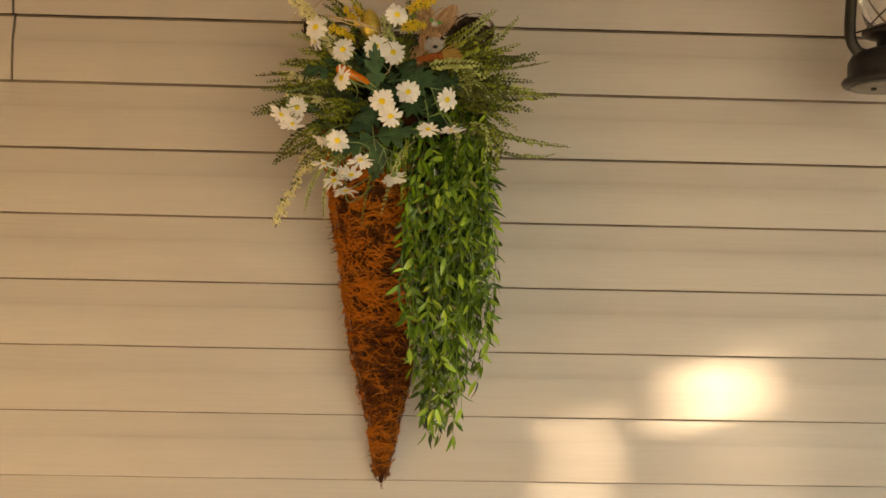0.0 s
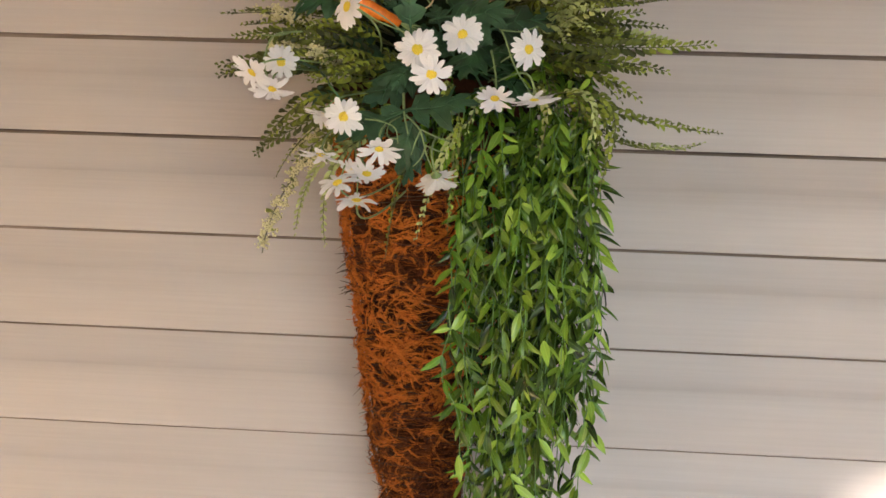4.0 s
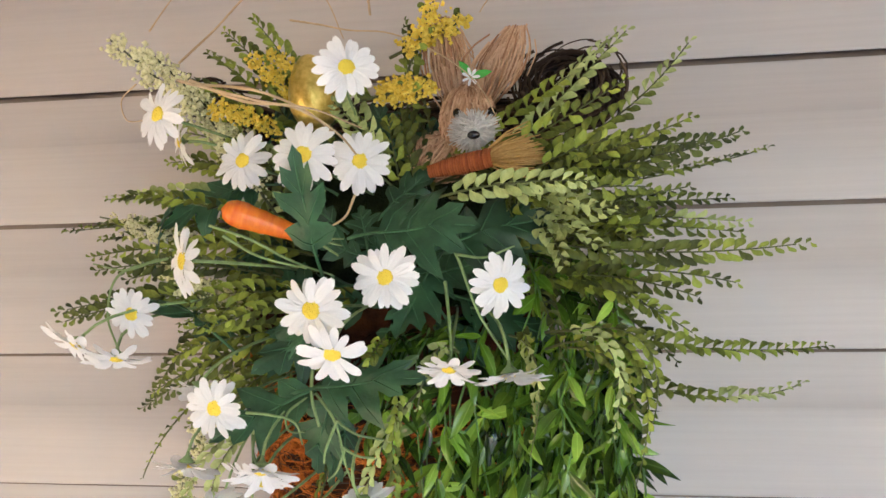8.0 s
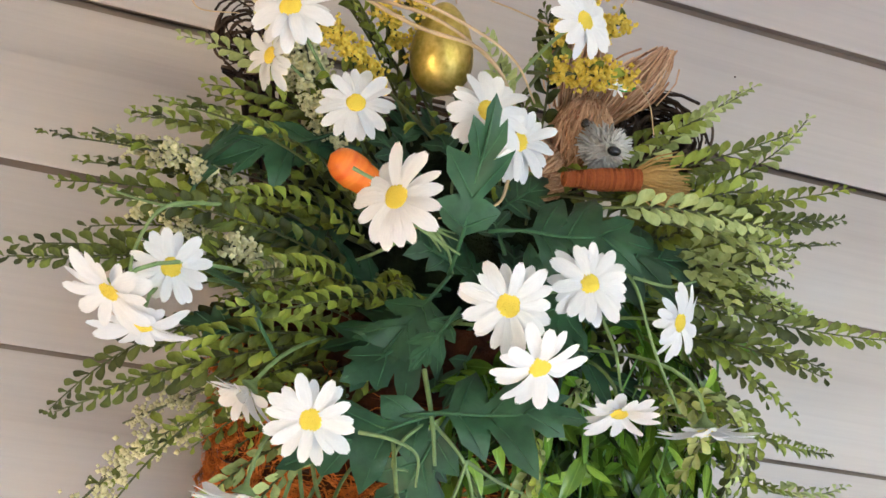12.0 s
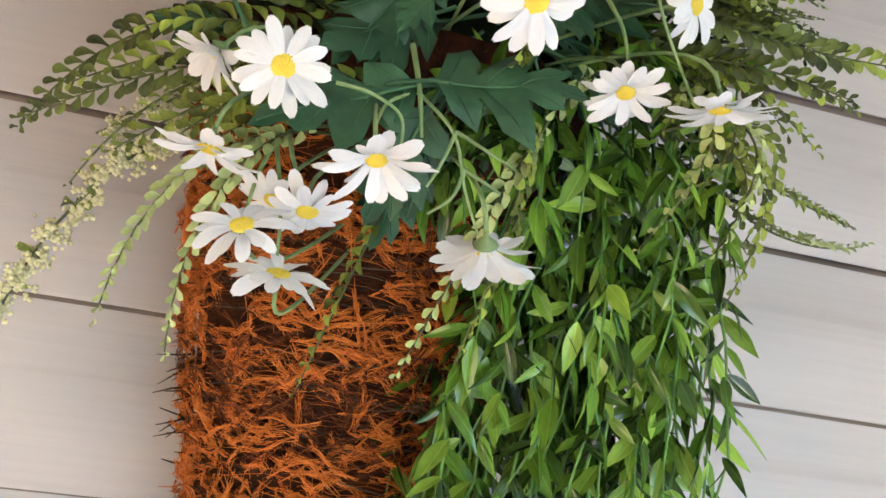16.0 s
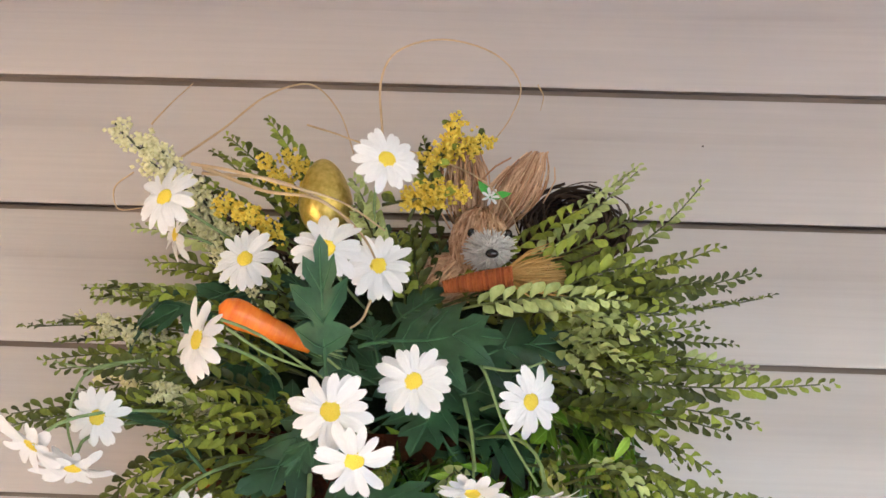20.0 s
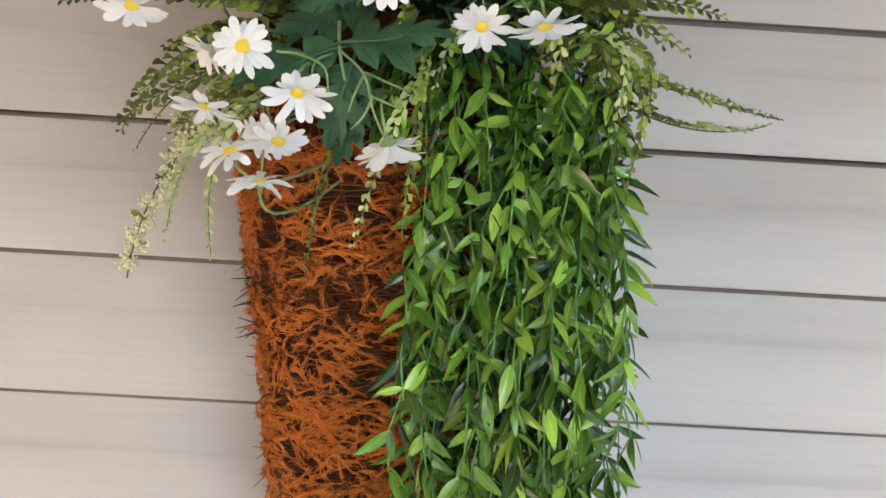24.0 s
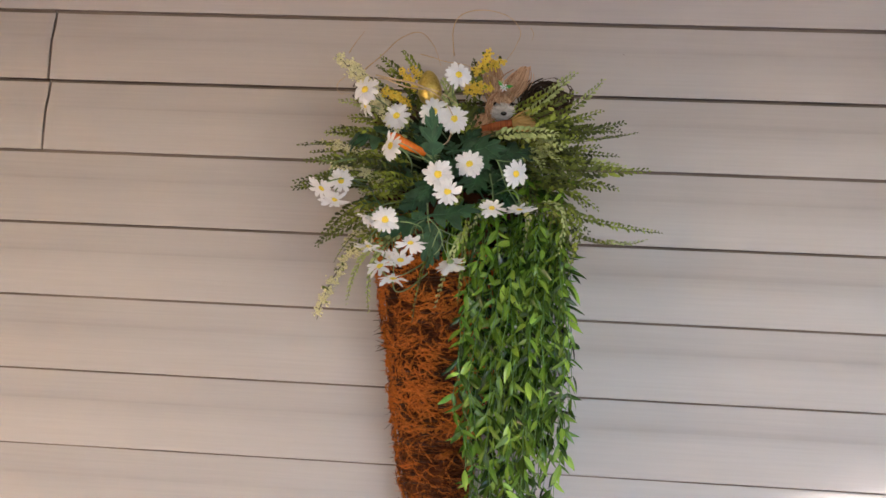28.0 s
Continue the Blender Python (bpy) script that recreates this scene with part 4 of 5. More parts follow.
lobed_leaf((-0.101, -0.200, 1.612), (-0.112, -0.200, 1.568), 0.7, seed=21)
lobed_leaf((-0.097, -0.210, 1.615), (-0.099, -0.205, 1.582), 0.6, seed=22)
lobed_leaf((-0.183, -0.160, 1.658), (-0.223, -0.150, 1.661), 0.7, seed=23)
lobed_leaf((-0.101, -0.160, 1.766), (-0.118, -0.150, 1.795), 0.8, seed=24)
lobed_leaf((-0.056, -0.140, 1.767), (-0.074, -0.130, 1.811), 0.7, seed=25)
lobed_leaf((-0.046, -0.130, 1.772), (-0.056, -0.125, 1.806), 0.8, seed=26)
lobed_leaf((-0.077, -0.150, 1.781), (-0.095, -0.140, 1.816), 0.7, seed=27)
lobed_leaf((-0.119, -0.165, 1.753), (-0.148, -0.170, 1.770), 0.75, seed=28)
lobed_leaf((-0.111, -0.170, 1.729), (-0.139, -0.175, 1.752), 0.7, seed=29)
lobed_leaf((-0.126, -0.160, 1.766), (-0.129, -0.155, 1.797), 0.7, seed=30)
lobed_leaf((-0.040, -0.160, 1.692), (-0.015, -0.150, 1.713), 0.8, seed=31)

# ---------------------------------------------------------------- fern sprigs
fern((0.020, -0.150, 1.670), (0.204, -0.087, 1.643), (0, -0.02, -0.012))
fern((0.030, -0.150, 1.660), (0.175, -0.139, 1.624), (0, -0.01, -0.028), tip_tone="pale")
fern((-0.020, -0.170, 1.725), (0.169, -0.193, 1.710), (0, 0.0, -0.012), tone="dark", tip_tone="olive")
fern((-0.040, -0.160, 1.745), (0.160, -0.133, 1.772), (0, -0.01, -0.010))
fern((-0.040, -0.170, 1.755), (0.110, -0.166, 1.834), (0.015, -0.01, -0.020), tip_tone="pale")
fern((-0.030, -0.160, 1.745), (0.139, -0.164, 1.779), (0, -0.01, -0.008), tone="dark")
fern((-0.020, -0.150, 1.725), (0.147, -0.131, 1.726), (0, -0.01, 0.006), tip_tone="pale")
fern((-0.020, -0.150, 1.735), (0.137, -0.123, 1.742), (0, -0.01, 0.0), tone="dark")
fern((-0.060, -0.150, 1.765), (0.068, -0.171, 1.842), (0.0, -0.01, -0.012), tip_tone="pale")
fern((-0.040, -0.150, 1.745), (0.105, -0.210, 1.781), (0, -0.01, -0.006), tone="dark", tip_tone="olive")
fern((-0.050, -0.150, 1.755), (0.070, -0.207, 1.805), (0, -0.01, -0.006))
fern((-0.010, -0.155, 1.727), (0.139, -0.150, 1.719), (0, 0, 0.004), tone="olive")
fern((0.000, -0.150, 1.690), (0.133, -0.170, 1.688), (0, -0.01, 0.01), tone="olive")
fern((0.000, -0.150, 1.690), (0.106, -0.180, 1.659), (0, -0.01, 0.015), tone="olive")
fern((0.000, -0.150, 1.690), (0.107, -0.200, 1.681), (0, 0, 0.01), tone="dark")
fern((-0.010, -0.155, 1.727), (0.061, -0.230, 1.732), (0, 0, -0.004), tone="pale")
fern((-0.010, -0.155, 1.727), (0.058, -0.235, 1.705), (0, -0.01, 0.012), tone="pale")
fern((-0.010, -0.155, 1.727), (0.048, -0.220, 1.746), (0, 0, -0.006), tone="pale")
fern((-0.010, -0.155, 1.727), (0.033, -0.230, 1.700), (0.01, -0.01, 0.012), tone="pale")
fern((-0.010, -0.150, 1.767), (0.144, -0.090, 1.786), (0, 0, 0), tone="dark")
fern((0.000, -0.150, 1.690), (0.102, -0.120, 1.637), (0, -0.01, 0.02), tone="dark")
fern((0.000, -0.150, 1.690), (0.095, -0.130, 1.667), (0, -0.01, 0.02), tone="olive")
fern((-0.010, -0.150, 1.767), (0.075, -0.200, 1.754), (0, 0, 0), tone="olive")
fern((-0.010, -0.155, 1.727), (0.022, -0.225, 1.744), (0, -0.01, 0), tone="olive")
fern((-0.010, -0.150, 1.767), (0.037, -0.190, 1.770), (0,0,0), tone="olive")
fern((-0.010, -0.150, 1.767), (0.074, -0.150, 1.848), (0,0,0), tone="pale")
fern((-0.010, -0.155, 1.727), (0.081, -0.200, 1.715), (0,0,0), tone="olive")
fern((-0.010, -0.155, 1.727), (0.108, -0.160, 1.747), (0,0,0), tone="olive")
fern((-0.010, -0.150, 1.767), (0.061, -0.180, 1.774), (0,0,0), tone="olive")
fern((-0.010, -0.150, 1.767), (0.103, -0.120, 1.767), (0,0,0), tone="dark")
fern((-0.040, -0.215, 1.740), (0.048, -0.225, 1.746), (0, -0.006, 0.004), tone="pale")
fern((-0.012, -0.205, 1.742), (0.061, -0.225, 1.727), (0, -0.006, 0.004), tone="pale")
fern((0.017, -0.190, 1.758), (0.073, -0.190, 1.775), (0, -0.006, 0.004), tone="olive")
fern((0.021, -0.200, 1.746), (0.095, -0.170, 1.781), (0, -0.006, 0.004), tone="olive")
fern((-0.000, -0.190, 1.738), (0.081, -0.200, 1.744), (0, -0.006, 0.004), tone="olive")
fern((-0.001, -0.130, 1.711), (0.092, -0.174, 1.666), (0, -0.012, 0.012), tone="olive")
fern((-0.005, -0.130, 1.733), (0.034, -0.196, 1.721), (0, -0.012, 0.000), tone="dark")
fern((0.003, -0.130, 1.702), (0.031, -0.179, 1.643), (0, -0.012, 0.012), tone="dark")
fern((0.013, -0.130, 1.703), (0.064, -0.124, 1.641), (0, -0.012, 0.012), tone="olive")
fern((0.005, -0.130, 1.727), (0.060, -0.195, 1.707), (0, -0.012, 0.000), tone="dark")
fern((0.013, -0.130, 1.738), (0.073, -0.194, 1.734), (0, -0.012, 0.000), tone="dark")
fern((-0.012, -0.130, 1.708), (0.086, -0.119, 1.655), (0, -0.012, 0.012), tone="olive")
fern((0.007, -0.130, 1.750), (0.098, -0.200, 1.764), (0, -0.012, 0.000), tone="dark")
fern((-0.013, -0.130, 1.730), (0.070, -0.171, 1.715), (0, -0.012, 0.000), tone="dark")
fern((-0.015, -0.130, 1.736), (0.098, -0.137, 1.732), (0, -0.012, 0.000), tone="olive")
fern((-0.012, -0.130, 1.712), (0.064, -0.171, 1.668), (0, -0.012, 0.012), tone="dark")
fern((-0.001, -0.130, 1.726), (0.092, -0.179, 1.705), (0, -0.012, 0.012), tone="dark")
fern((-0.018, -0.130, 1.705), (0.027, -0.124, 1.647), (0, -0.012, 0.012), tone="olive")
fern((-0.006, -0.130, 1.704), (0.058, -0.116, 1.644), (0, -0.012, 0.012), tone="dark")
fern((0.008, -0.130, 1.739), (0.077, -0.139, 1.743), (0, -0.012, 0.000), tone="dark")
fern((-0.012, -0.130, 1.729), (0.086, -0.142, 1.712), (0, -0.012, 0.000), tone="olive")
fern((0.030, -0.150, 1.660), (0.072, -0.166, 1.566), (0.03, -0.03, 0.03), tone="olive", gap=0.0052, size=0.0060, spread=0.65)
fern((0.030, -0.170, 1.660), (0.081, -0.150, 1.591), (0.03, -0.03, 0.03), tone="olive", gap=0.0052, size=0.0060, spread=0.65)
fern((0.020, -0.180, 1.660), (0.052, -0.170, 1.579), (0.03, -0.03, 0.03), tone="pale", gap=0.0052, size=0.0060, spread=0.65)
fern((0.000, -0.200, 1.660), (0.011, -0.195, 1.591), (0.015, -0.045, 0.02), tone="pale", gap=0.0052, size=0.0060, spread=0.65)
fern((0.010, -0.190, 1.650), (0.011, -0.200, 1.645), (0.0, -0.03, 0.02), tone="olive", gap=0.0052, size=0.0060, spread=0.65)
fern((-0.050, -0.210, 1.630), (-0.095, -0.217, 1.521), (0.0, -0.03, 0.02), tone="pale", gap=0.0052, size=0.0060, spread=0.65)
fern((-0.030, -0.200, 1.650), (-0.053, -0.210, 1.620), (0.0, -0.02, 0.02), tone="pale", gap=0.0052, size=0.0060, spread=0.65)
fern((-0.100, -0.170, 1.600), (-0.129, -0.165, 1.501), (0.0, -0.04, 0.02), tone="olive", gap=0.0052, size=0.0060, spread=0.65)
fern((-0.130, -0.160, 1.620), (-0.216, -0.175, 1.521), (-0.02, -0.03, 0.02), tone="pale", gap=0.0052, size=0.0060, spread=0.65)
fern((-0.130, -0.180, 1.620), (-0.186, -0.180, 1.512), (-0.02, -0.04, 0.02), tone="pale", gap=0.0052, size=0.0060, spread=0.65)
fern((-0.070, -0.220, 1.660), (-0.074, -0.240, 1.649), (0,-0.01,0), tone="olive", gap=0.0052, size=0.0060, spread=0.65)
fern((-0.060, -0.220, 1.640), (-0.068, -0.200, 1.527), (0,-0.03,0.01), tone="olive", gap=0.0052, size=0.0060, spread=0.65)
fern((0.020, -0.180, 1.650), (0.043, -0.170, 1.622), (0.02,-0.03,0.02), tone="olive", gap=0.0052, size=0.0060, spread=0.65)
fern((0.030, -0.170, 1.650), (0.070, -0.150, 1.588), (0.02,-0.03,0.02), tone="olive", gap=0.0052, size=0.0060, spread=0.65)
fern((-0.130, -0.150, 1.680), (-0.290, -0.194, 1.677), (0, -0.02, 0.01), tone="dark")
fern((-0.130, -0.150, 1.690), (-0.258, -0.201, 1.703), (0, -0.02, 0.01), tone="dark")
fern((-0.130, -0.150, 1.720), (-0.242, -0.215, 1.746), (0, -0.02, 0.01))
fern((-0.150, -0.150, 1.650), (-0.232, -0.196, 1.573), (-0.01, -0.02, 0.01), size=0.004)
fern((-0.140, -0.130, 1.660), (-0.277, -0.095, 1.604), (-0.01, -0.03, 0.03), tone="dark")
fern((-0.130, -0.150, 1.670), (-0.200, -0.200, 1.664), (0, -0.015, 0.008), tone="olive")
fern((-0.130, -0.150, 1.680), (-0.191, -0.210, 1.682), (0, -0.015, 0.008), tone="olive")
fern((-0.130, -0.150, 1.660), (-0.248, -0.150, 1.620), (0, -0.015, 0.008), tone="olive")
fern((-0.130, -0.150, 1.720), (-0.257, -0.170, 1.751), (0, -0.015, 0.008), tone="olive")
fern((-0.130, -0.150, 1.710), (-0.279, -0.160, 1.724), (0, -0.015, 0.008), tone="olive")
fern((-0.130, -0.150, 1.710), (-0.210, -0.200, 1.713), (0, -0.015, 0.008), tone="olive")
fern((-0.130, -0.150, 1.720), (-0.292, -0.180, 1.729), (0, -0.015, 0.008), tone="olive")
fern((-0.130, -0.150, 1.710), (-0.286, -0.160, 1.713), (0, -0.015, 0.008), tone="olive")
fern((-0.130, -0.150, 1.690), (-0.282, -0.200, 1.671), (0, -0.015, 0.008), tone="olive")
fern((-0.130, -0.150, 1.740), (-0.259, -0.160, 1.751), (0, -0.015, 0.008), tone="pale")
fern((-0.130, -0.150, 1.760), (-0.246, -0.150, 1.800), (0, -0.015, 0.008), tone="pale")
fern((-0.130, -0.150, 1.660), (-0.271, -0.120, 1.605), (0, -0.015, 0.008), tone="dark")
fern((-0.110, -0.150, 1.680), (-0.202, -0.200, 1.668), (0, -0.015, 0.008), tone="olive")
fern((-0.090, -0.150, 1.680), (-0.177, -0.215, 1.667), (0, -0.015, 0.008), tone="olive")
fern((-0.130, -0.150, 1.680), (-0.127, -0.220, 1.684), (0, -0.015, 0.008), tone="olive")
fern((-0.110, -0.150, 1.780), (-0.157, -0.190, 1.858), (0, -0.015, 0.008), tone="olive")
fern((-0.120, -0.150, 1.770), (-0.192, -0.180, 1.841), (0, -0.015, 0.008), tone="olive")
fern((-0.130, -0.150, 1.770), (-0.219, -0.180, 1.831), (0, -0.015, 0.008), tone="olive")
fern((-0.130, -0.150, 1.750), (-0.213, -0.160, 1.801), (0, -0.015, 0.008), tone="olive")
fern((-0.130, -0.150, 1.740), (-0.226, -0.150, 1.773), (0, -0.015, 0.008), tone="olive")
fern((-0.080, -0.150, 1.760), (-0.098, -0.220, 1.798), (0, -0.015, 0.008), tone="pale")
fern((-0.080, -0.150, 1.760), (-0.102, -0.200, 1.818), (0, -0.015, 0.008), tone="pale")
fern((-0.050, -0.150, 1.780), (-0.063, -0.170, 1.855), (0, -0.015, 0.008), tone="dark")
fern((-0.050, -0.150, 1.740), (-0.059, -0.140, 1.799), (0, -0.015, 0.008), tone="dark")
fern((-0.060, -0.150, 1.740), (-0.063, -0.150, 1.811), (0, -0.015, 0.008), tone="dark")
fern((-0.070, -0.150, 1.740), (-0.078, -0.160, 1.797), (0, -0.015, 0.008), tone="olive")
fern((-0.060, -0.150, 1.740), (-0.072, -0.150, 1.804), (0, -0.015, 0.008), tone="dark")
fern((-0.130, -0.150, 1.660), (-0.226, -0.170, 1.644), (0, -0.015, 0.008), tone="olive")
fern((-0.130, -0.150, 1.650), (-0.226, -0.140, 1.596), (0, -0.015, 0.008), tone="olive")
fern((-0.130, -0.150, 1.650), (-0.203, -0.160, 1.600), (0, -0.015, 0.008), tone="olive")
fern((-0.130, -0.150, 1.680), (-0.300, -0.160, 1.674), (0, -0.015, 0.008), tone="dark")
fern((-0.130, -0.150, 1.700), (-0.271, -0.140, 1.697), (0, -0.015, 0.008), tone="olive")
fern((-0.130, -0.150, 1.750), (-0.229, -0.160, 1.775), (0, -0.015, 0.008), tone="olive")
fern((-0.110, -0.150, 1.770), (-0.193, -0.150, 1.864), (0, -0.015, 0.008), tone="olive")
fern((-0.110, -0.150, 1.650), (-0.184, -0.170, 1.603), (0, -0.015, 0.008), tone="olive")

# ---------------------------------------------------------------- blossom sprays
blossom_spray((-0.100, -0.150, 1.770), (-0.161, -0.190, 1.838), YELLOW, "yellow_blossom_spray", "spray of tiny bright yellow blossoms", 80, 0.006, start=0.62)
blossom_spray((-0.100, -0.150, 1.770), (-0.183, -0.205, 1.804), YELLOW, "yellow_blossom_spray", "spray of tiny bright yellow blossoms", 110, 0.006, start=0.62)
blossom_spray((-0.072, -0.183, 1.831), (-0.022, -0.193, 1.850), YELLOW, "yellow_blossom_spray", "spray of tiny bright yellow blossoms", 110, 0.0052, start=0.25)
blossom_spray((-0.071, -0.175, 1.802), (-0.041, -0.195, 1.863), YELLOW, "yellow_blossom_spray", "spray of tiny bright yellow blossoms", 70, 0.0052, start=0.62)
blossom_spray((-0.083, -0.215, 1.799), (-0.038, -0.235, 1.802), YELLOW, "yellow_blossom_spray", "spray of tiny bright yellow blossoms", 120, 0.0065, start=0.35)
blossom_spray((-0.080, -0.150, 1.770), (-0.146, -0.200, 1.838), YELLOW, "yellow_blossom_spray", "spray of tiny bright yellow blossoms", 70, 0.0055, start=0.65)
blossom_spray((-0.150, -0.160, 1.760), (-0.243, -0.213, 1.846), CREAM, "cream_blossom_spray", "spray of tiny cream blossoms on a green stem", 170, 0.007, 0.0029, start=0.3)
blossom_spray((-0.150, -0.160, 1.760), (-0.223, -0.200, 1.840), CREAM, "cream_blossom_spray", "spray of tiny cream blossoms on a green stem", 120, 0.006)
blossom_spray((-0.150, -0.160, 1.740), (-0.206, -0.170, 1.807), CREAM, "cream_blossom_spray", "spray of tiny cream blossoms on a green stem", 100, 0.006)
blossom_spray((-0.150, -0.160, 1.730), (-0.188, -0.190, 1.798), CREAM, "cream_blossom_spray", "spray of tiny cream blossoms on a green stem", 100)
blossom_spray((-0.160, -0.130, 1.640), (-0.284, -0.036, 1.499), CREAM, "cream_blossom_spray", "spray of tiny cream blossoms on a green stem", 200, 0.0085, 0.0027, (-0.015, -0.03, 0.02), 14, 0.2)
blossom_spray((-0.150, -0.160, 1.710), (-0.247, -0.200, 1.731), CREAM, "cream_blossom_spray", "spray of tiny cream blossoms on a green stem", 60, 0.006, start=0.6)
blossom_spray((-0.150, -0.160, 1.710), (-0.275, -0.170, 1.739), CREAM, "cream_blossom_spray", "spray of tiny cream blossoms on a green stem", 50, 0.006, start=0.6)
blossom_spray((-0.150, -0.160, 1.680), (-0.255, -0.170, 1.710), CREAM, "cream_blossom_spray", "spray of tiny cream blossoms on a green stem", 50, 0.006, start=0.6)
blossom_spray((-0.150, -0.160, 1.680), (-0.208, -0.200, 1.694), CREAM, "cream_blossom_spray", "spray of tiny cream blossoms on a green stem", 90, 0.008, start=0.5)
blossom_spray((-0.150, -0.160, 1.660), (-0.238, -0.120, 1.604), CREAM, "cream_blossom_spray", "spray of tiny cream blossoms on a green stem", 70, 0.007, start=0.5)
blossom_spray((-0.150, -0.160, 1.680), (-0.188, -0.190, 1.686), CREAM, "cream_blossom_spray", "spray of tiny cream blossoms on a green stem", 70, 0.007, start=0.5)

# ---------------------------------------------------------------- raffia and bare stems
raffia(((-0.092, -0.150, 1.869), (-0.095, -0.150, 1.906), (-0.084, -0.160, 1.924), (-0.054, -0.170, 1.928), (-0.020, -0.160, 1.924), (-0.002, -0.150, 1.907), (-0.008, -0.150, 1.884), (-0.019, -0.150, 1.866)))
raffia(((-0.208, -0.190, 1.834), (-0.188, -0.180, 1.857), (-0.165, -0.170, 1.885), (-0.139, -0.165, 1.896), (-0.120, -0.160, 1.880), (-0.109, -0.155, 1.853)))
raffia(((-0.182, -0.230, 1.813), (-0.145, -0.240, 1.797), (-0.114, -0.245, 1.791), (-0.092, -0.230, 1.777), (-0.081, -0.210, 1.759)), 0.0012)
raffia(((-0.185, -0.220, 1.813), (-0.139, -0.240, 1.803), (-0.109, -0.240, 1.790), (-0.094, -0.235, 1.777)), 0.0011)
raffia(((-0.086, -0.220, 1.743), (-0.091, -0.225, 1.730), (-0.106, -0.220, 1.723), (-0.115, -0.215, 1.720)))
raffia(((-0.233, -0.180, 1.859), (-0.226, -0.170, 1.878), (-0.217, -0.160, 1.897)), 0.0007)
raffia(((-0.134, -0.190, 1.857), (-0.118, -0.180, 1.856), (-0.101, -0.170, 1.854), (-0.073, -0.170, 1.850), (-0.034, -0.200, 1.825), (-0.014, -0.205, 1.806), (-0.005, -0.200, 1.789)), 0.0007)
raffia(((0.013, -0.110, 1.927), (0.017, -0.110, 1.918), (0.015, -0.110, 1.907)), 0.0006)
raffia(((-0.232, -0.200, 1.820), (-0.242, -0.200, 1.810), (-0.238, -0.200, 1.797), (-0.219, -0.210, 1.795)), 0.0006)
raffia(((-0.185, -0.240, 1.811), (-0.155, -0.260, 1.800), (-0.125, -0.265, 1.791), (-0.100, -0.250, 1.788), (-0.080, -0.225, 1.781)), 0.0010)
tendril(((-0.112, -0.220, 1.651), (-0.109, -0.235, 1.630), (-0.105, -0.235, 1.612)), 0.0013)
tendril(((-0.109, -0.230, 1.630), (-0.121, -0.240, 1.621), (-0.123, -0.235, 1.610), (-0.115, -0.230, 1.608)))
tendril(((-0.108, -0.230, 1.630), (-0.094, -0.240, 1.615), (-0.087, -0.245, 1.593), (-0.080, -0.247, 1.578)))
tendril(((-0.093, -0.240, 1.616), (-0.098, -0.245, 1.602), (-0.101, -0.240, 1.593)), 0.0009)
tendril(((-0.093, -0.240, 1.616), (-0.081, -0.245, 1.610), (-0.067, -0.240, 1.606)), 0.0009)
tendril(((-0.088, -0.243, 1.601), (-0.092, -0.245, 1.590), (-0.099, -0.240, 1.583)), 0.0009)
tendril(((-0.142, -0.250, 1.622), (-0.129, -0.250, 1.621), (-0.116, -0.245, 1.616), (-0.113, -0.240, 1.603)))
tendril(((-0.089, -0.243, 1.602), (-0.080, -0.245, 1.598), (-0.072, -0.240, 1.596)), 0.0009)
tendril(((-0.162, -0.250, 1.726), (-0.139, -0.250, 1.718), (-0.117, -0.240, 1.705), (-0.103, -0.210, 1.697)))
tendril(((-0.154, -0.250, 1.720), (-0.133, -0.250, 1.708), (-0.109, -0.240, 1.701)), 0.0009)
tendril(((-0.033, -0.220, 1.717), (-0.024, -0.235, 1.704), (-0.013, -0.240, 1.675), (0.003, -0.240, 1.649)), 0.0010)
tendril(((-0.025, -0.235, 1.707), (-0.009, -0.240, 1.705), (0.007, -0.235, 1.711)), 0.0009)
tendril(((-0.034, -0.220, 1.692), (-0.030, -0.235, 1.673), (-0.028, -0.242, 1.655)), 0.0011)
tendril(((-0.156, -0.200, 1.609), (-0.162, -0.215, 1.590), (-0.165, -0.230, 1.570)), 0.0011)
tendril(((-0.153, -0.200, 1.610), (-0.150, -0.220, 1.595), (-0.142, -0.225, 1.581)), 0.0011)
tendril(((-0.158, -0.200, 1.607), (-0.152, -0.215, 1.579), (-0.150, -0.225, 1.556)), 0.0010)
tendril(((-0.210, -0.200, 1.710), (-0.233, -0.220, 1.700), (-0.241, -0.220, 1.676), (-0.235, -0.220, 1.656)), 0.0010)
tendril(((-0.208, -0.190, 1.717), (-0.231, -0.210, 1.703), (-0.262, -0.200, 1.707)), 0.0008)

# ---------------------------------------------------------------- leaves deep in the bush

for i in range(20):
    a = i / 20 * 6.28 + rng.uniform(-0.1, 0.1)
    r0, r1 = rng.uniform(0.01, 0.04), rng.uniform(0.060, 0.085)
    c = np.array((-0.062, -0.150 - 0.010 * (i % 3), 1.690))
    d = np.array((1.25 * math.cos(a), 0.0, 0.85 * math.sin(a)))
    lobed_leaf(c + d * r0, c + d * r1 + np.array((0, rng.uniform(-0.015, 0.03), -0.006)), rng.uniform(0.55, 0.8), (rng.normal(0, 0.45), -0.9, 0.4 + rng.normal(0, 0.45)), seed=100 + i)

# ---------------------------------------------------------------- trailing vines

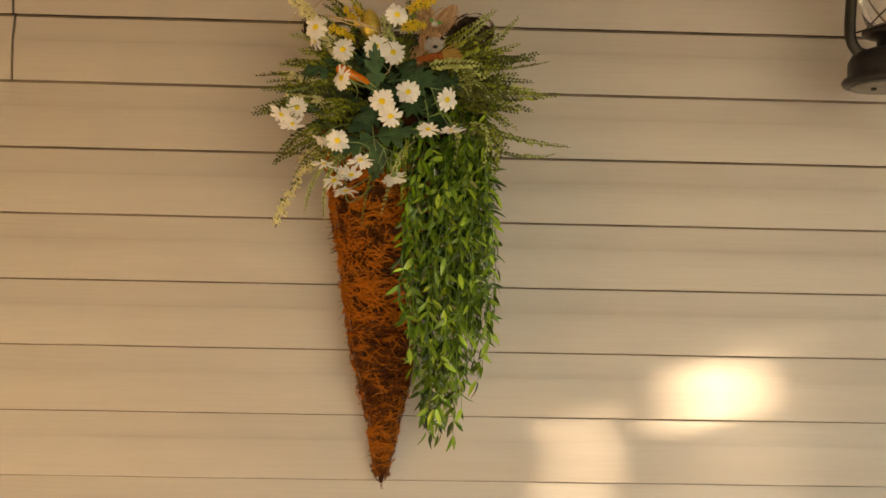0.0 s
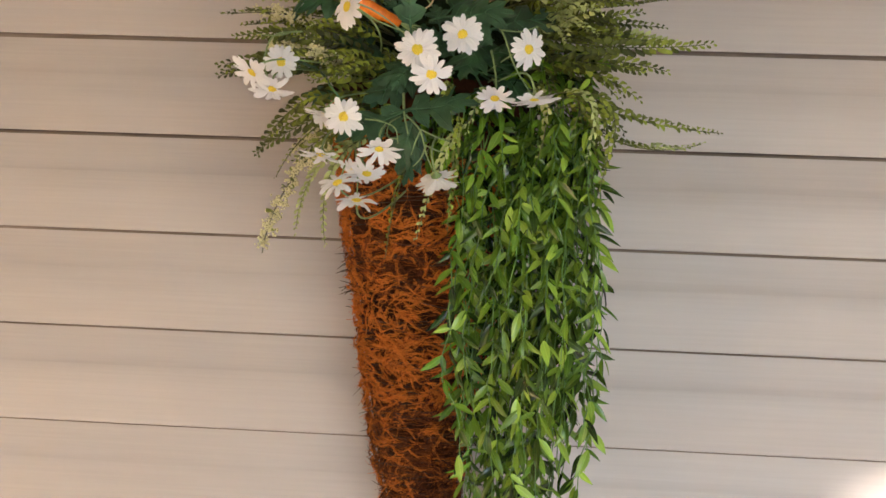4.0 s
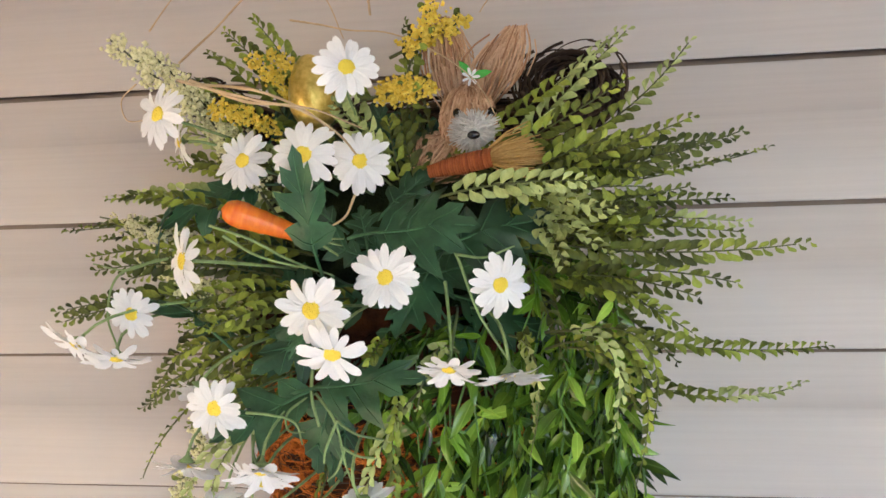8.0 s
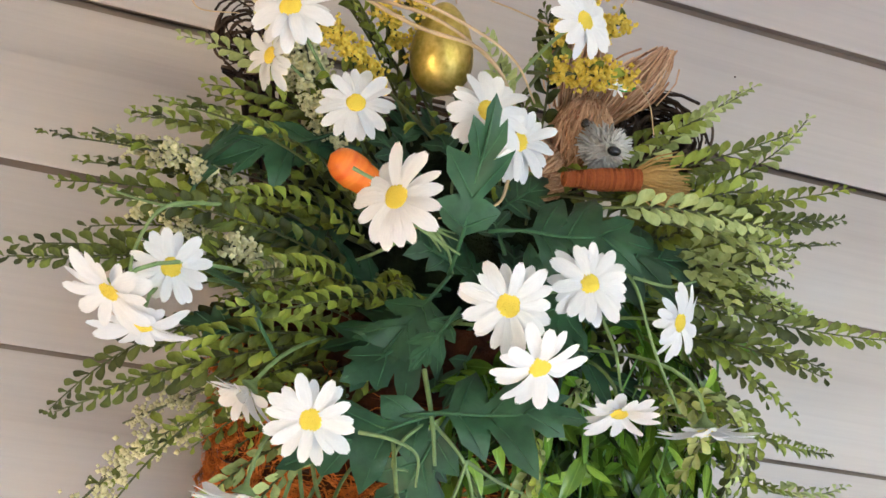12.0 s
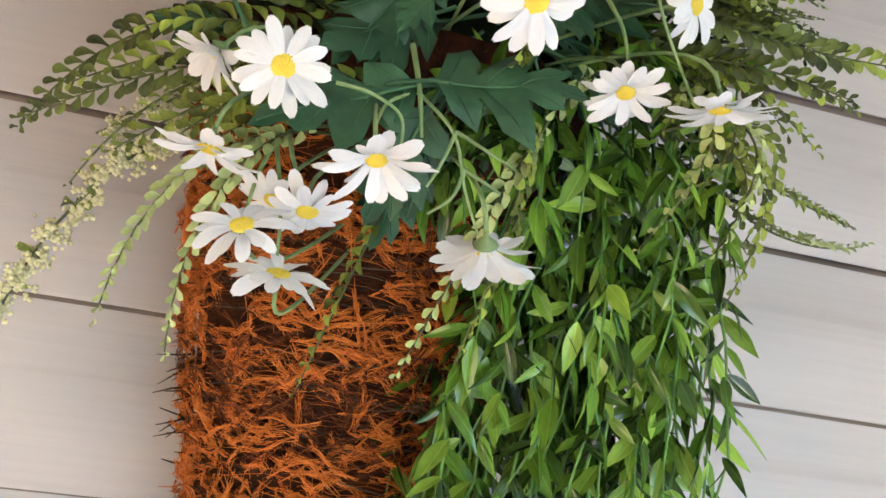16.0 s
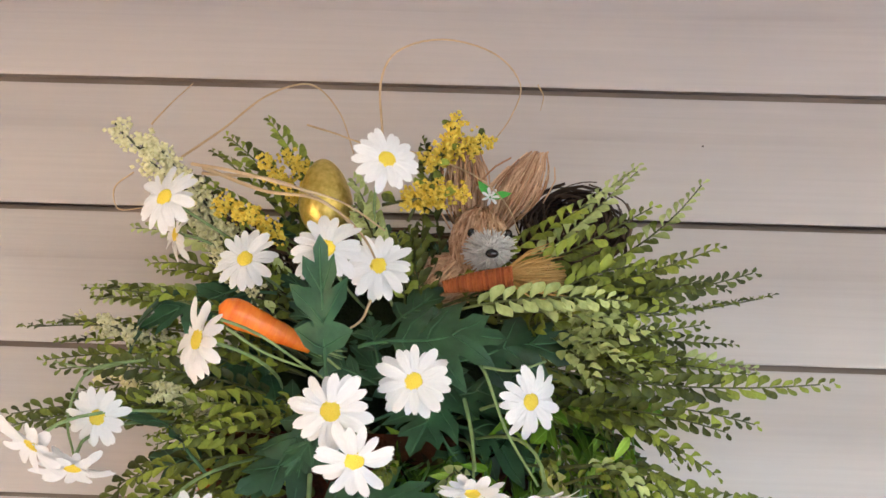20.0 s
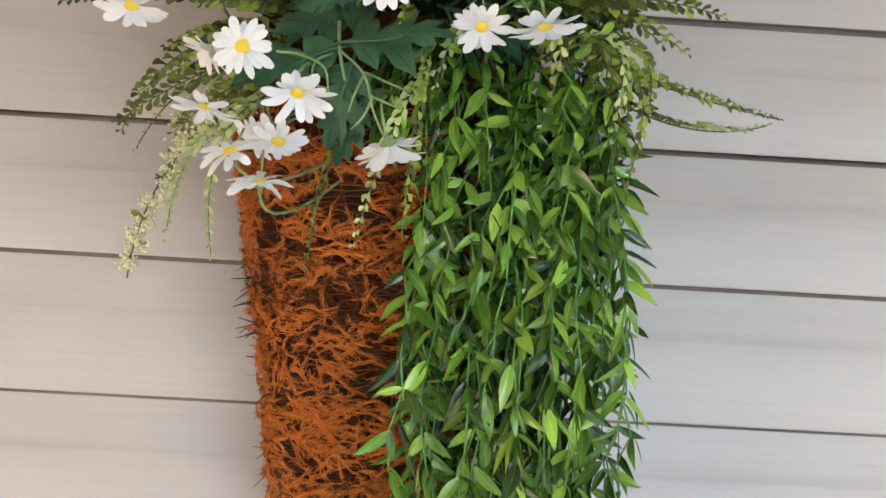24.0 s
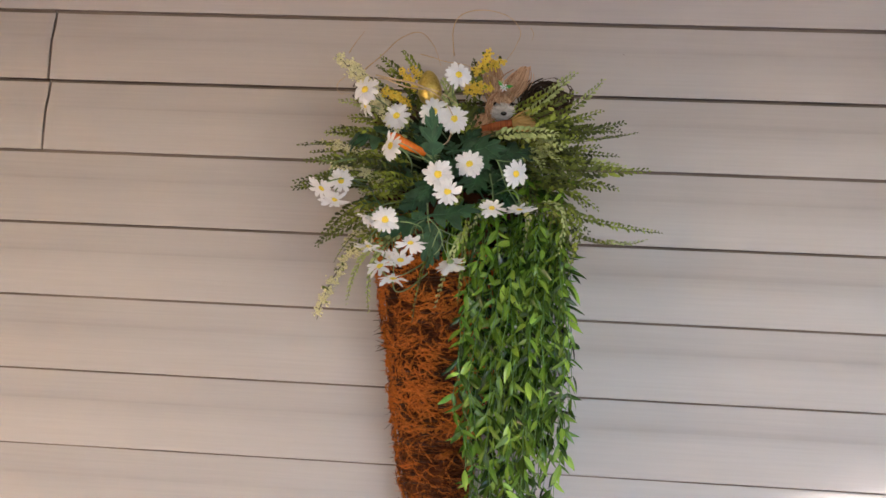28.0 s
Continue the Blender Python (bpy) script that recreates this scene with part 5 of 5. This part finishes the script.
EDGE_Z = (1.15, 1.20, 1.25, 1.29, 1.34, 1.39, 1.45, 1.50, 1.56, 1.62)
EDGE_W = (-0.012, -0.027, -0.043, -0.056, -0.069, -0.084, -0.093, -0.077, -0.054, -0.038)
EDGE_E = (0.034, 0.046, 0.057, 0.066, 0.074, 0.077, 0.086, 0.084, 0.076, 0.070)
for i in range(88):
    s = (i % 22 + rng.uniform(0, 1)) / 22
    layer = i // 22
    bottom = rng.uniform(1.166, 1.29) if rng.uniform() < 0.5 else rng.uniform(1.28, 1.47)
    if s > 0.8:
        bottom = max(bottom, rng.uniform(1.24, 1.40))
    x0 = -0.040 + s * 0.110
    x1 = np.interp(bottom, EDGE_Z, EDGE_W) + s * (np.interp(bottom, EDGE_Z, EDGE_E) - np.interp(bottom, EDGE_Z, EDGE_W)) + rng.normal(0, 0.006)
    xm = np.interp(1.46, EDGE_Z, EDGE_W) + s * (np.interp(1.46, EDGE_Z, EDGE_E) - np.interp(1.46, EDGE_Z, EDGE_W))
    if layer >= 2:
        x1, xm = x1 * 0.85, xm * 0.85
    y0 = -0.190 + layer * 0.030 + rng.normal(0, 0.010)
    bulge = -0.022 * math.sin(math.pi * s)
    # back layers get fewer bright leaves: depth shade put into the leaf colour
    vine((x0, y0 + 0.055, 1.63 + rng.uniform(-0.045, 0.045)), ((xm + x1) / 2, y0 + bulge - 0.005, 0.55 * 1.58 + 0.45 * bottom), (x1, y0 + bulge + 0.050 + rng.normal(0, 0.012), bottom), bright=0.40 if layer == 0 else 0.12)

for i in range(12):
    x = -0.088 + 0.060 * (i + rng.uniform(0, 1)) / 12
    vine((x + 0.01, -0.135, 1.665), (x + rng.normal(0, 0.01), -0.205, 1.63), (x - 0.005 + rng.normal(0, 0.012), -0.185, rng.uniform(1.535, 1.60) if x > -0.06 else 1.60), bright=0.1)

for i in range(10):
    x = -0.005 + 0.06 * (i + rng.uniform(0, 1)) / 10
    vine((x, -0.120, 1.715), (x + 0.012, -0.165 - 0.02 * (i % 2), 1.67), (x + 0.012 + rng.normal(0, 0.01), -0.150, rng.uniform(1.58, 1.62)), bright=0.30)

# ---------------------------------------------------------------- egg, carrot, rabbit, straw carrot


def egg(place, radius, height, lean):
    prof = [(max(0.0004, radius * math.sin(a) * (1 - 0.16 * math.cos(a + 3.14159))), -height / 2 * math.cos(a) + 0.0) for a in np.linspace(0.02, 3.12, 20)]
    prof = [(r * (1 - 0.10 * (z / height)), z) for r, z in prof]
    ob = tagged(new("golden_egg", data_mesh("golden_egg", *lathe(prof, 28), GOLD)), "small egg covered in crackled gold leaf", "egg")
    ob.matrix_basis = Matrix.Translation(place) @ lean.to_4x4()
    return ob


egg((-0.1200, -0.188, 1.8115), 0.0158, 0.047, turn_to((-0.12, -0.15, 1.0)))


def carrot(fat, thin, radius):
    fat, thin = np.array(fat), np.array(thin)
    length = float(np.linalg.norm(thin - fat))
    prof = []
    for i in range(25):
        u = i / 24
        r = radius * (math.sqrt(max(0.0, 1 - (1 - min(1, u / 0.2)) ** 2)) if u < 0.2 else 1 - 0.50 * (u - 0.2) / 0.8)
        r *= 1 + 0.025 * math.sin(u * 31) + 0.015 * math.sin(u * 57)
        prof.append((max(r, 0.0005), u * length))
    prof.append((0.0006, length * 1.02))
    ob = thing("toy_carrot", fat, "shiny orange carrot lying among the leaves", "carrot")
    ob.matrix_basis = Matrix.Translation(fat) @ turn_to(thin - fat).to_4x4()
    part("root", data_mesh("root", *lathe(prof, 24), CARROT), ob)
    top = [tube(np.array(((0, 0, length), (0.002 * math.cos(a), 0.002 * math.sin(a), length + 0.008), (0.006 * math.cos(a), 0.006 * math.sin(a), length + 0.020))), (0.0011, 0.0009, 0.0004), 5) for a in (0.3, 1.6, 2.9, 4.2, 5.5)]
    part("carrot_top", data_mesh("carrot_top", *joined(top), STEM), ob, "short green stalks")
    return ob


carrot((-0.1685, -0.218, 1.738), (-0.120, -0.200, 1.7200), 0.0084)


def straw_rabbit():
    """A straw figure as one mesh: strands laid over a body, head, muzzle and two ears."""
    pieces, mats = [], []

    def lay(center, radii, count, mat, along, length, thick, lift=0.0):
        center, radii, along = np.array(center), np.array(radii), np.array(along, float)
        for _ in range(count):
            o = jitter(1.0)
            o /= np.linalg.norm(o)
            if o[1] > 0.5:
                o[1] *= -1
            t = along - o * np.dot(along, o)
            t /= np.linalg.norm(t) + 1e-9
            t = t + jitter(0.22)
            pts = []
            for u in np.linspace(-0.5, 0.5, 5):
                q = o + t * u * length / radii.mean()
                q /= np.linalg.norm(q)
                pts.append(center + q * radii * (1.0 + lift * rng.uniform(0.3, 1.0)))
            s = tube(np.array(pts), thick * rng.uniform(0.6, 1.1), 3)
            pieces.append(s)
            mats.extend([mat] * len(s[1]))

    def solid(center, radii, mat):
        v, f = lathe([(math.sin(a), -math.cos(a)) for a in np.linspace(0.05, 3.09, 10)], 14)
        pieces.append((v * np.array(radii) + np.array(center), f))
        mats.extend([mat] * len(f))

    def ear(base, tip, wide):
        base, tip = np.array(base), np.array(tip)
        for _ in range(260):
            u0 = rng.uniform(-0.12, 0.62)
            u1 = min(1.03, u0 + rng.uniform(0.35, 0.7))
            off = np.array((rng.normal(0, 0.45), rng.normal(0, 0.28), 0))
            pts = []
            for u in np.linspace(u0, u1, 4):
                w = wide * (0.55 + 0.9 * math.sin(math.pi * min(1, max(0, u * 0.85 + 0.12)))) * 0.8
                pts.append(base + (tip - base) * u + off * w + jitter(0.0004))
            s = tube(np.array(pts), 0.0005 * rng.uniform(0.6, 1.2), 3)
            pieces.append(s)
            mats.extend([0] * len(s[1]))

    solid((-0.0255, -0.158, 1.792), (0.0105, 0.0110, 0.0145), 3)
    lay((-0.0255, -0.158, 1.792), (0.0108, 0.0118, 0.0155), 620, 0, (0.1, -0.3, 1.0), 0.015, 0.00060, 0.34)
    solid((-0.040, -0.150, 1.7745), (0.0125, 0.0115, 0.0100), 3)
    lay((-0.040, -0.150, 1.7745), (0.0128, 0.0122, 0.0105), 480, 0, (0.6, 0.0, 0.8), 0.015, 0.00060, 0.34)
    for _ in range(300):
        a, e = rng.uniform(0, 6.28), rng.uniform(0.10, 1.0)
        o = np.array((math.cos(a) * e, -1.0 + 0.75 * e, math.sin(a) * e))
        o /= np.linalg.norm(o)
        c = np.array((-0.0205, -0.172, 1.7835))
        s = tube(np.array((c + o * 0.004, c + o * (0.0095, 0.011, 0.0095), c + o * (0.0135, 0.0125, 0.0125) + jitter(0.0005))), (0.0006, 0.0006, 0.0003), 3)
        pieces.append(s)
        mats.extend([1] * len(s[1]))
    solid((-0.0205, -0.1725, 1.7835), (0.0095, 0.0095, 0.0090), 1)
    solid((-0.0200, -0.1850, 1.7805), (0.0030, 0.0022, 0.0022), 2)
    for x in (-0.0290, -0.0125):
        solid((x, -0.1722, 1.7940), (0.0021, 0.0021, 0.0025), 2)
    ear((-0.0320, -0.158, 1.803), (-0.0345, -0.178, 1.841), 0.0095)
    ear((-0.0165, -0.158, 1.803), (-0.0005, -0.178, 1.834), 0.0105)
    me = bpy.data.meshes.new("straw_rabbit")
    v, f = joined(pieces)
    c = np.array((-0.020, -0.172, 1.7815))
    v = (v - c) * np.array((1.32, 1.15, 1.22)) + c
    base = np.array((-0.041, -0.150, 1.745))
    me.from_pydata([tuple(p) for p in v - base], [], f)
    for m in (STRAW, STRAW_GREY, BLACK, STRAW_RUST):
        me.materials.append(m)
    me.polygons.foreach_set("material_index", mats)
    me.polygons.foreach_set("use_smooth", [True] * len(me.polygons))
    ob = tagged(new("straw_rabbit", me), "small brown straw rabbit figure with a grey muzzle", "figurine")
    ob.location = base
    return ob


straw_rabbit()


def straw_carrot(a, b, c):
    """A thread-wound carrot with a fanned straw top."""
    a, b, c = (np.array(p) for p in (a, b, c))
    ob = thing("straw_carrot", a, "rust thread-wound straw carrot with a golden straw top", "carrot")
    d = b - a
    wind = []
    tan = d / np.linalg.norm(d)
    s = np.cross(tan, (0, 1, 0.1))
    s /= np.linalg.norm(s)
    u = np.cross(s, tan)
    for i in range(26):
        t0 = i / 26
        r = 0.0057 * (0.55 + 0.45 * min(1, t0 * 2)) * (1 - 0.1 * t0)
        ring = [d * (t0 + 0.04 * q / 12) + (s * math.cos(q / 12 * 6.28) + u * math.sin(q / 12 * 6.28)) * r * rng.uniform(0.97, 1.03) for q in range(14)]
        wind.append(tube(np.array(ring), 0.0010, 4))
    core = tube(np.array([d * t for t in np.linspace(0, 1, 8)]), 0.0057 * np.array((0.45, 0.65, 0.8, 0.92, 0.95, 0.95, 0.93, 0.9)), 12)
    part("root", data_mesh("root", *core, STRAW_RUST), ob, "rust-orange root")
    tagged(part("wound_thread", data_mesh("wound_thread", *joined(wind), STRAW_RUST), ob, "rust-orange wound thread"), kind="stuff")
    fan = []
    e = c - b
    for i in range(150):
        w = (s * rng.normal(0, 1) * 0.0055 + u * rng.normal(0, 1) * 0.003)
        p0 = d * 0.93 + w * 0.25
        p2 = d + e * rng.uniform(0.55, 1.05) + w
        fan.append(tube(np.array((p0, (p0 + p2) / 2 + w * 0.15 + jitter(0.0005), p2)), (0.0007, 0.0006, 0.0003), 3))
    tagged(part("straw_top", data_mesh("straw_top", *joined(fan), STRAW_GOLD), ob, "fanned golden straw"), kind="stuff")
    return ob


straw_carrot((-0.0475, -0.190, 1.7585), (-0.0085, -0.196, 1.7650), (0.0215, -0.192, 1.7680))


def sprig_bow(place):
    """Two plastic leaves and a tiny blossom on the figure's head."""
    ob = thing("flower_clip", place, "tiny pink-white blossom with two bright green plastic leaves", "ornament")
    for x, z, n in ((-0.55, 0.85, (0.1, -1, 0.1)), (0.95, 0.30, (0, -1, 0.3))):
        d = np.array((x, -0.1, z))
        d /= np.linalg.norm(d)
        y = np.cross(np.array(n, float), d)
        y /= np.linalg.norm(y)
        part("leaf", data_mesh("leaf", *blade(8, 0.42, 0.3, 0.1, 0.9, 0.45), PLASTIC_GREEN), ob, "bright green plastic leaf", basis(d, y, np.cross(d, y), (0, 0, 0), 0.0135))
    for i in range(7):
        a = i * 0.9
        x = np.array((math.cos(a), -0.5, math.sin(a)))
        x /= np.linalg.norm(x)
        y = np.cross((0, -1, 0.05), x)
        y /= np.linalg.norm(y)
        part("petal", PETALS[i % 6], ob, m=basis(x, y, np.cross(x, y), (0, -0.002, 0), 0.0062))
    return ob


sprig_bow((-0.0215, -0.180, 1.8165))

# the bush leans a little out from the wall
LEAN = Matrix.Translation((0.001, 0.001, 0.0060)) @ Matrix.Translation((-0.117, -0.245, 1.675)) @ Matrix.Rotation(radians(-0.8), 4, "X") @ Matrix.Translation((0.117, 0.245, -1.675))
for ob in [o for o in bpy.data.objects if o.parent is None and o.name.split(".")[0] in ("artificial_daisy", "fern_sprig", "trailing_vine", "lobed_leaf", "yellow_blossom_spray", "cream_blossom_spray", "raffia_strand", "bare_stem", "golden_egg", "toy_carrot", "straw_rabbit", "straw_carrot", "flower_clip")]:
    ob.matrix_basis = LEAN @ ob.matrix_basis
basket.location.x += 0.005
basket.location.z -= 0.021
basket.scale.z = 1.045

# ---------------------------------------------------------------- wall lantern


def lantern(place):
    ob = thing("wall_lantern", place, "black barn-style wall lantern with a clear glass globe", "lantern")
    # place is the middle of the tank's underside
    tank = part("tank", data_mesh("tank", *lathe(((0.001, 0.002), (0.060, 0.002), (0.064, 0.0), (0.072, 0.002), (0.075, 0.008), (0.072, 0.014), (0.066, 0.017), (0.066, 0.040), (0.060, 0.052), (0.040, 0.060), (0.001, 0.062)), 40), IRON), ob)
    part("base_plate", data_mesh("base_plate", *lathe(((0.001, -0.0025), (0.061, -0.0025), (0.063, 0.0), (0.001, 0.0018)), 36), PLATE), tank, "pale steel plate under the tank")
    for x, y in ((-0.030, 0.0), (0.015, -0.026), (0.015, 0.026)):
        part("screw", data_mesh("screw", *lathe(((0.001, -0.007), (0.004, -0.0065), (0.0045, -0.003), (0.001, -0.0024)), 10), IRON), tank, m=Matrix.Translation((x, y, 0)))
    part("burner", data_mesh("burner", *lathe(((0.024, 0.060), (0.024, 0.075), (0.038, 0.080), (0.046, 0.084), (0.046, 0.089), (0.030, 0.092), (0.026, 0.098), (0.001, 0.099)), 30), IRON), ob)
    v, f = lathe(((0.034, 0.090), (0.044, 0.110), (0.052, 0.140), (0.050, 0.170), (0.040, 0.195), (0.034, 0.210)), 36)
    globe = part("globe", data_mesh("globe", v, f[:-2], GLASS), ob, "clear glass globe")
    globe.visible_shadow = False
    part("hood", data_mesh("hood", *lathe(((0.036, 0.208), (0.050, 0.212), (0.052, 0.220), (0.034, 0.236), (0.030, 0.262), (0.044, 0.268), (0.044, 0.276), (0.012, 0.292), (0.001, 0.293)), 34), IRON), ob)
    for s in (-1, 1):
        line = through_points(((s * 0.040, 0, 0.050), (s * 0.058, 0, 0.056), (s * 0.070, 0, 0.082), (s * 0.069, 0, 0.150), (s * 0.066, 0, 0.215), (s * 0.050, 0, 0.246), (s * 0.028, 0, 0.254)), 48)
        part("side_tube", data_mesh("side_tube", *tube(line, 0.0085, 12), IRON), ob)
    wires = []
    for s in (-1, 1):
        wires.append(tube(through_points(((s * 0.058, -0.012, 0.080), (s * 0.030, -0.050, 0.120), (-s * 0.030, -0.050, 0.175), (-s * 0.055, -0.012, 0.205)), 24), 0.0014, 5))
        wires.append(tube(through_points(((s * 0.062, 0, 0.084), (s * 0.03, -0.046, 0.092), (0, -0.056, 0.093)), 20), 0.0014, 5))
    part("wire_guard", data_mesh("wire_guard", *joined(wires), IRON), ob, "thin black wire guard")
    part("bracket", data_mesh("bracket", *tube(through_points(((0, 0, 0.290), (0, 0.03, 0.318), (0, 0.09, 0.318), (0, 0.150, 0.30)), 30), 0.007, 10), IRON), ob)
    m = Matrix.Translation((0, 0.150, 0.28)) @ Matrix.Rotation(radians(90), 4, "X")
    part("wall_plate", data_mesh("wall_plate", *lathe(((0.001, -0.003), (0.055, -0.003), (0.056, 0.006), (0.040, 0.014), (0.001, 0.016)), 30), IRON), ob, m=m)
    return ob


lantern((0.714, -0.153, 1.748))

# ---------------------------------------------------------------- specks of dirt on the siding
for x, z, r in ((-0.402, 1.815, 0.0014), (-0.501, 1.689, 0.0014), (-0.29, 2.005, 0.0009), (0.16, 1.93, 0.0008)):
    v, f = lathe(((r * 0.3, -0.0006), (r, -0.0003), (r * 0.9, 0.0006)), 10)
    part("speck", data_mesh("speck", v, f, TWIG), wall_north, m=Matrix.Translation((x, 0.0008, z)) @ Matrix.Rotation(radians(90), 4, "X"))
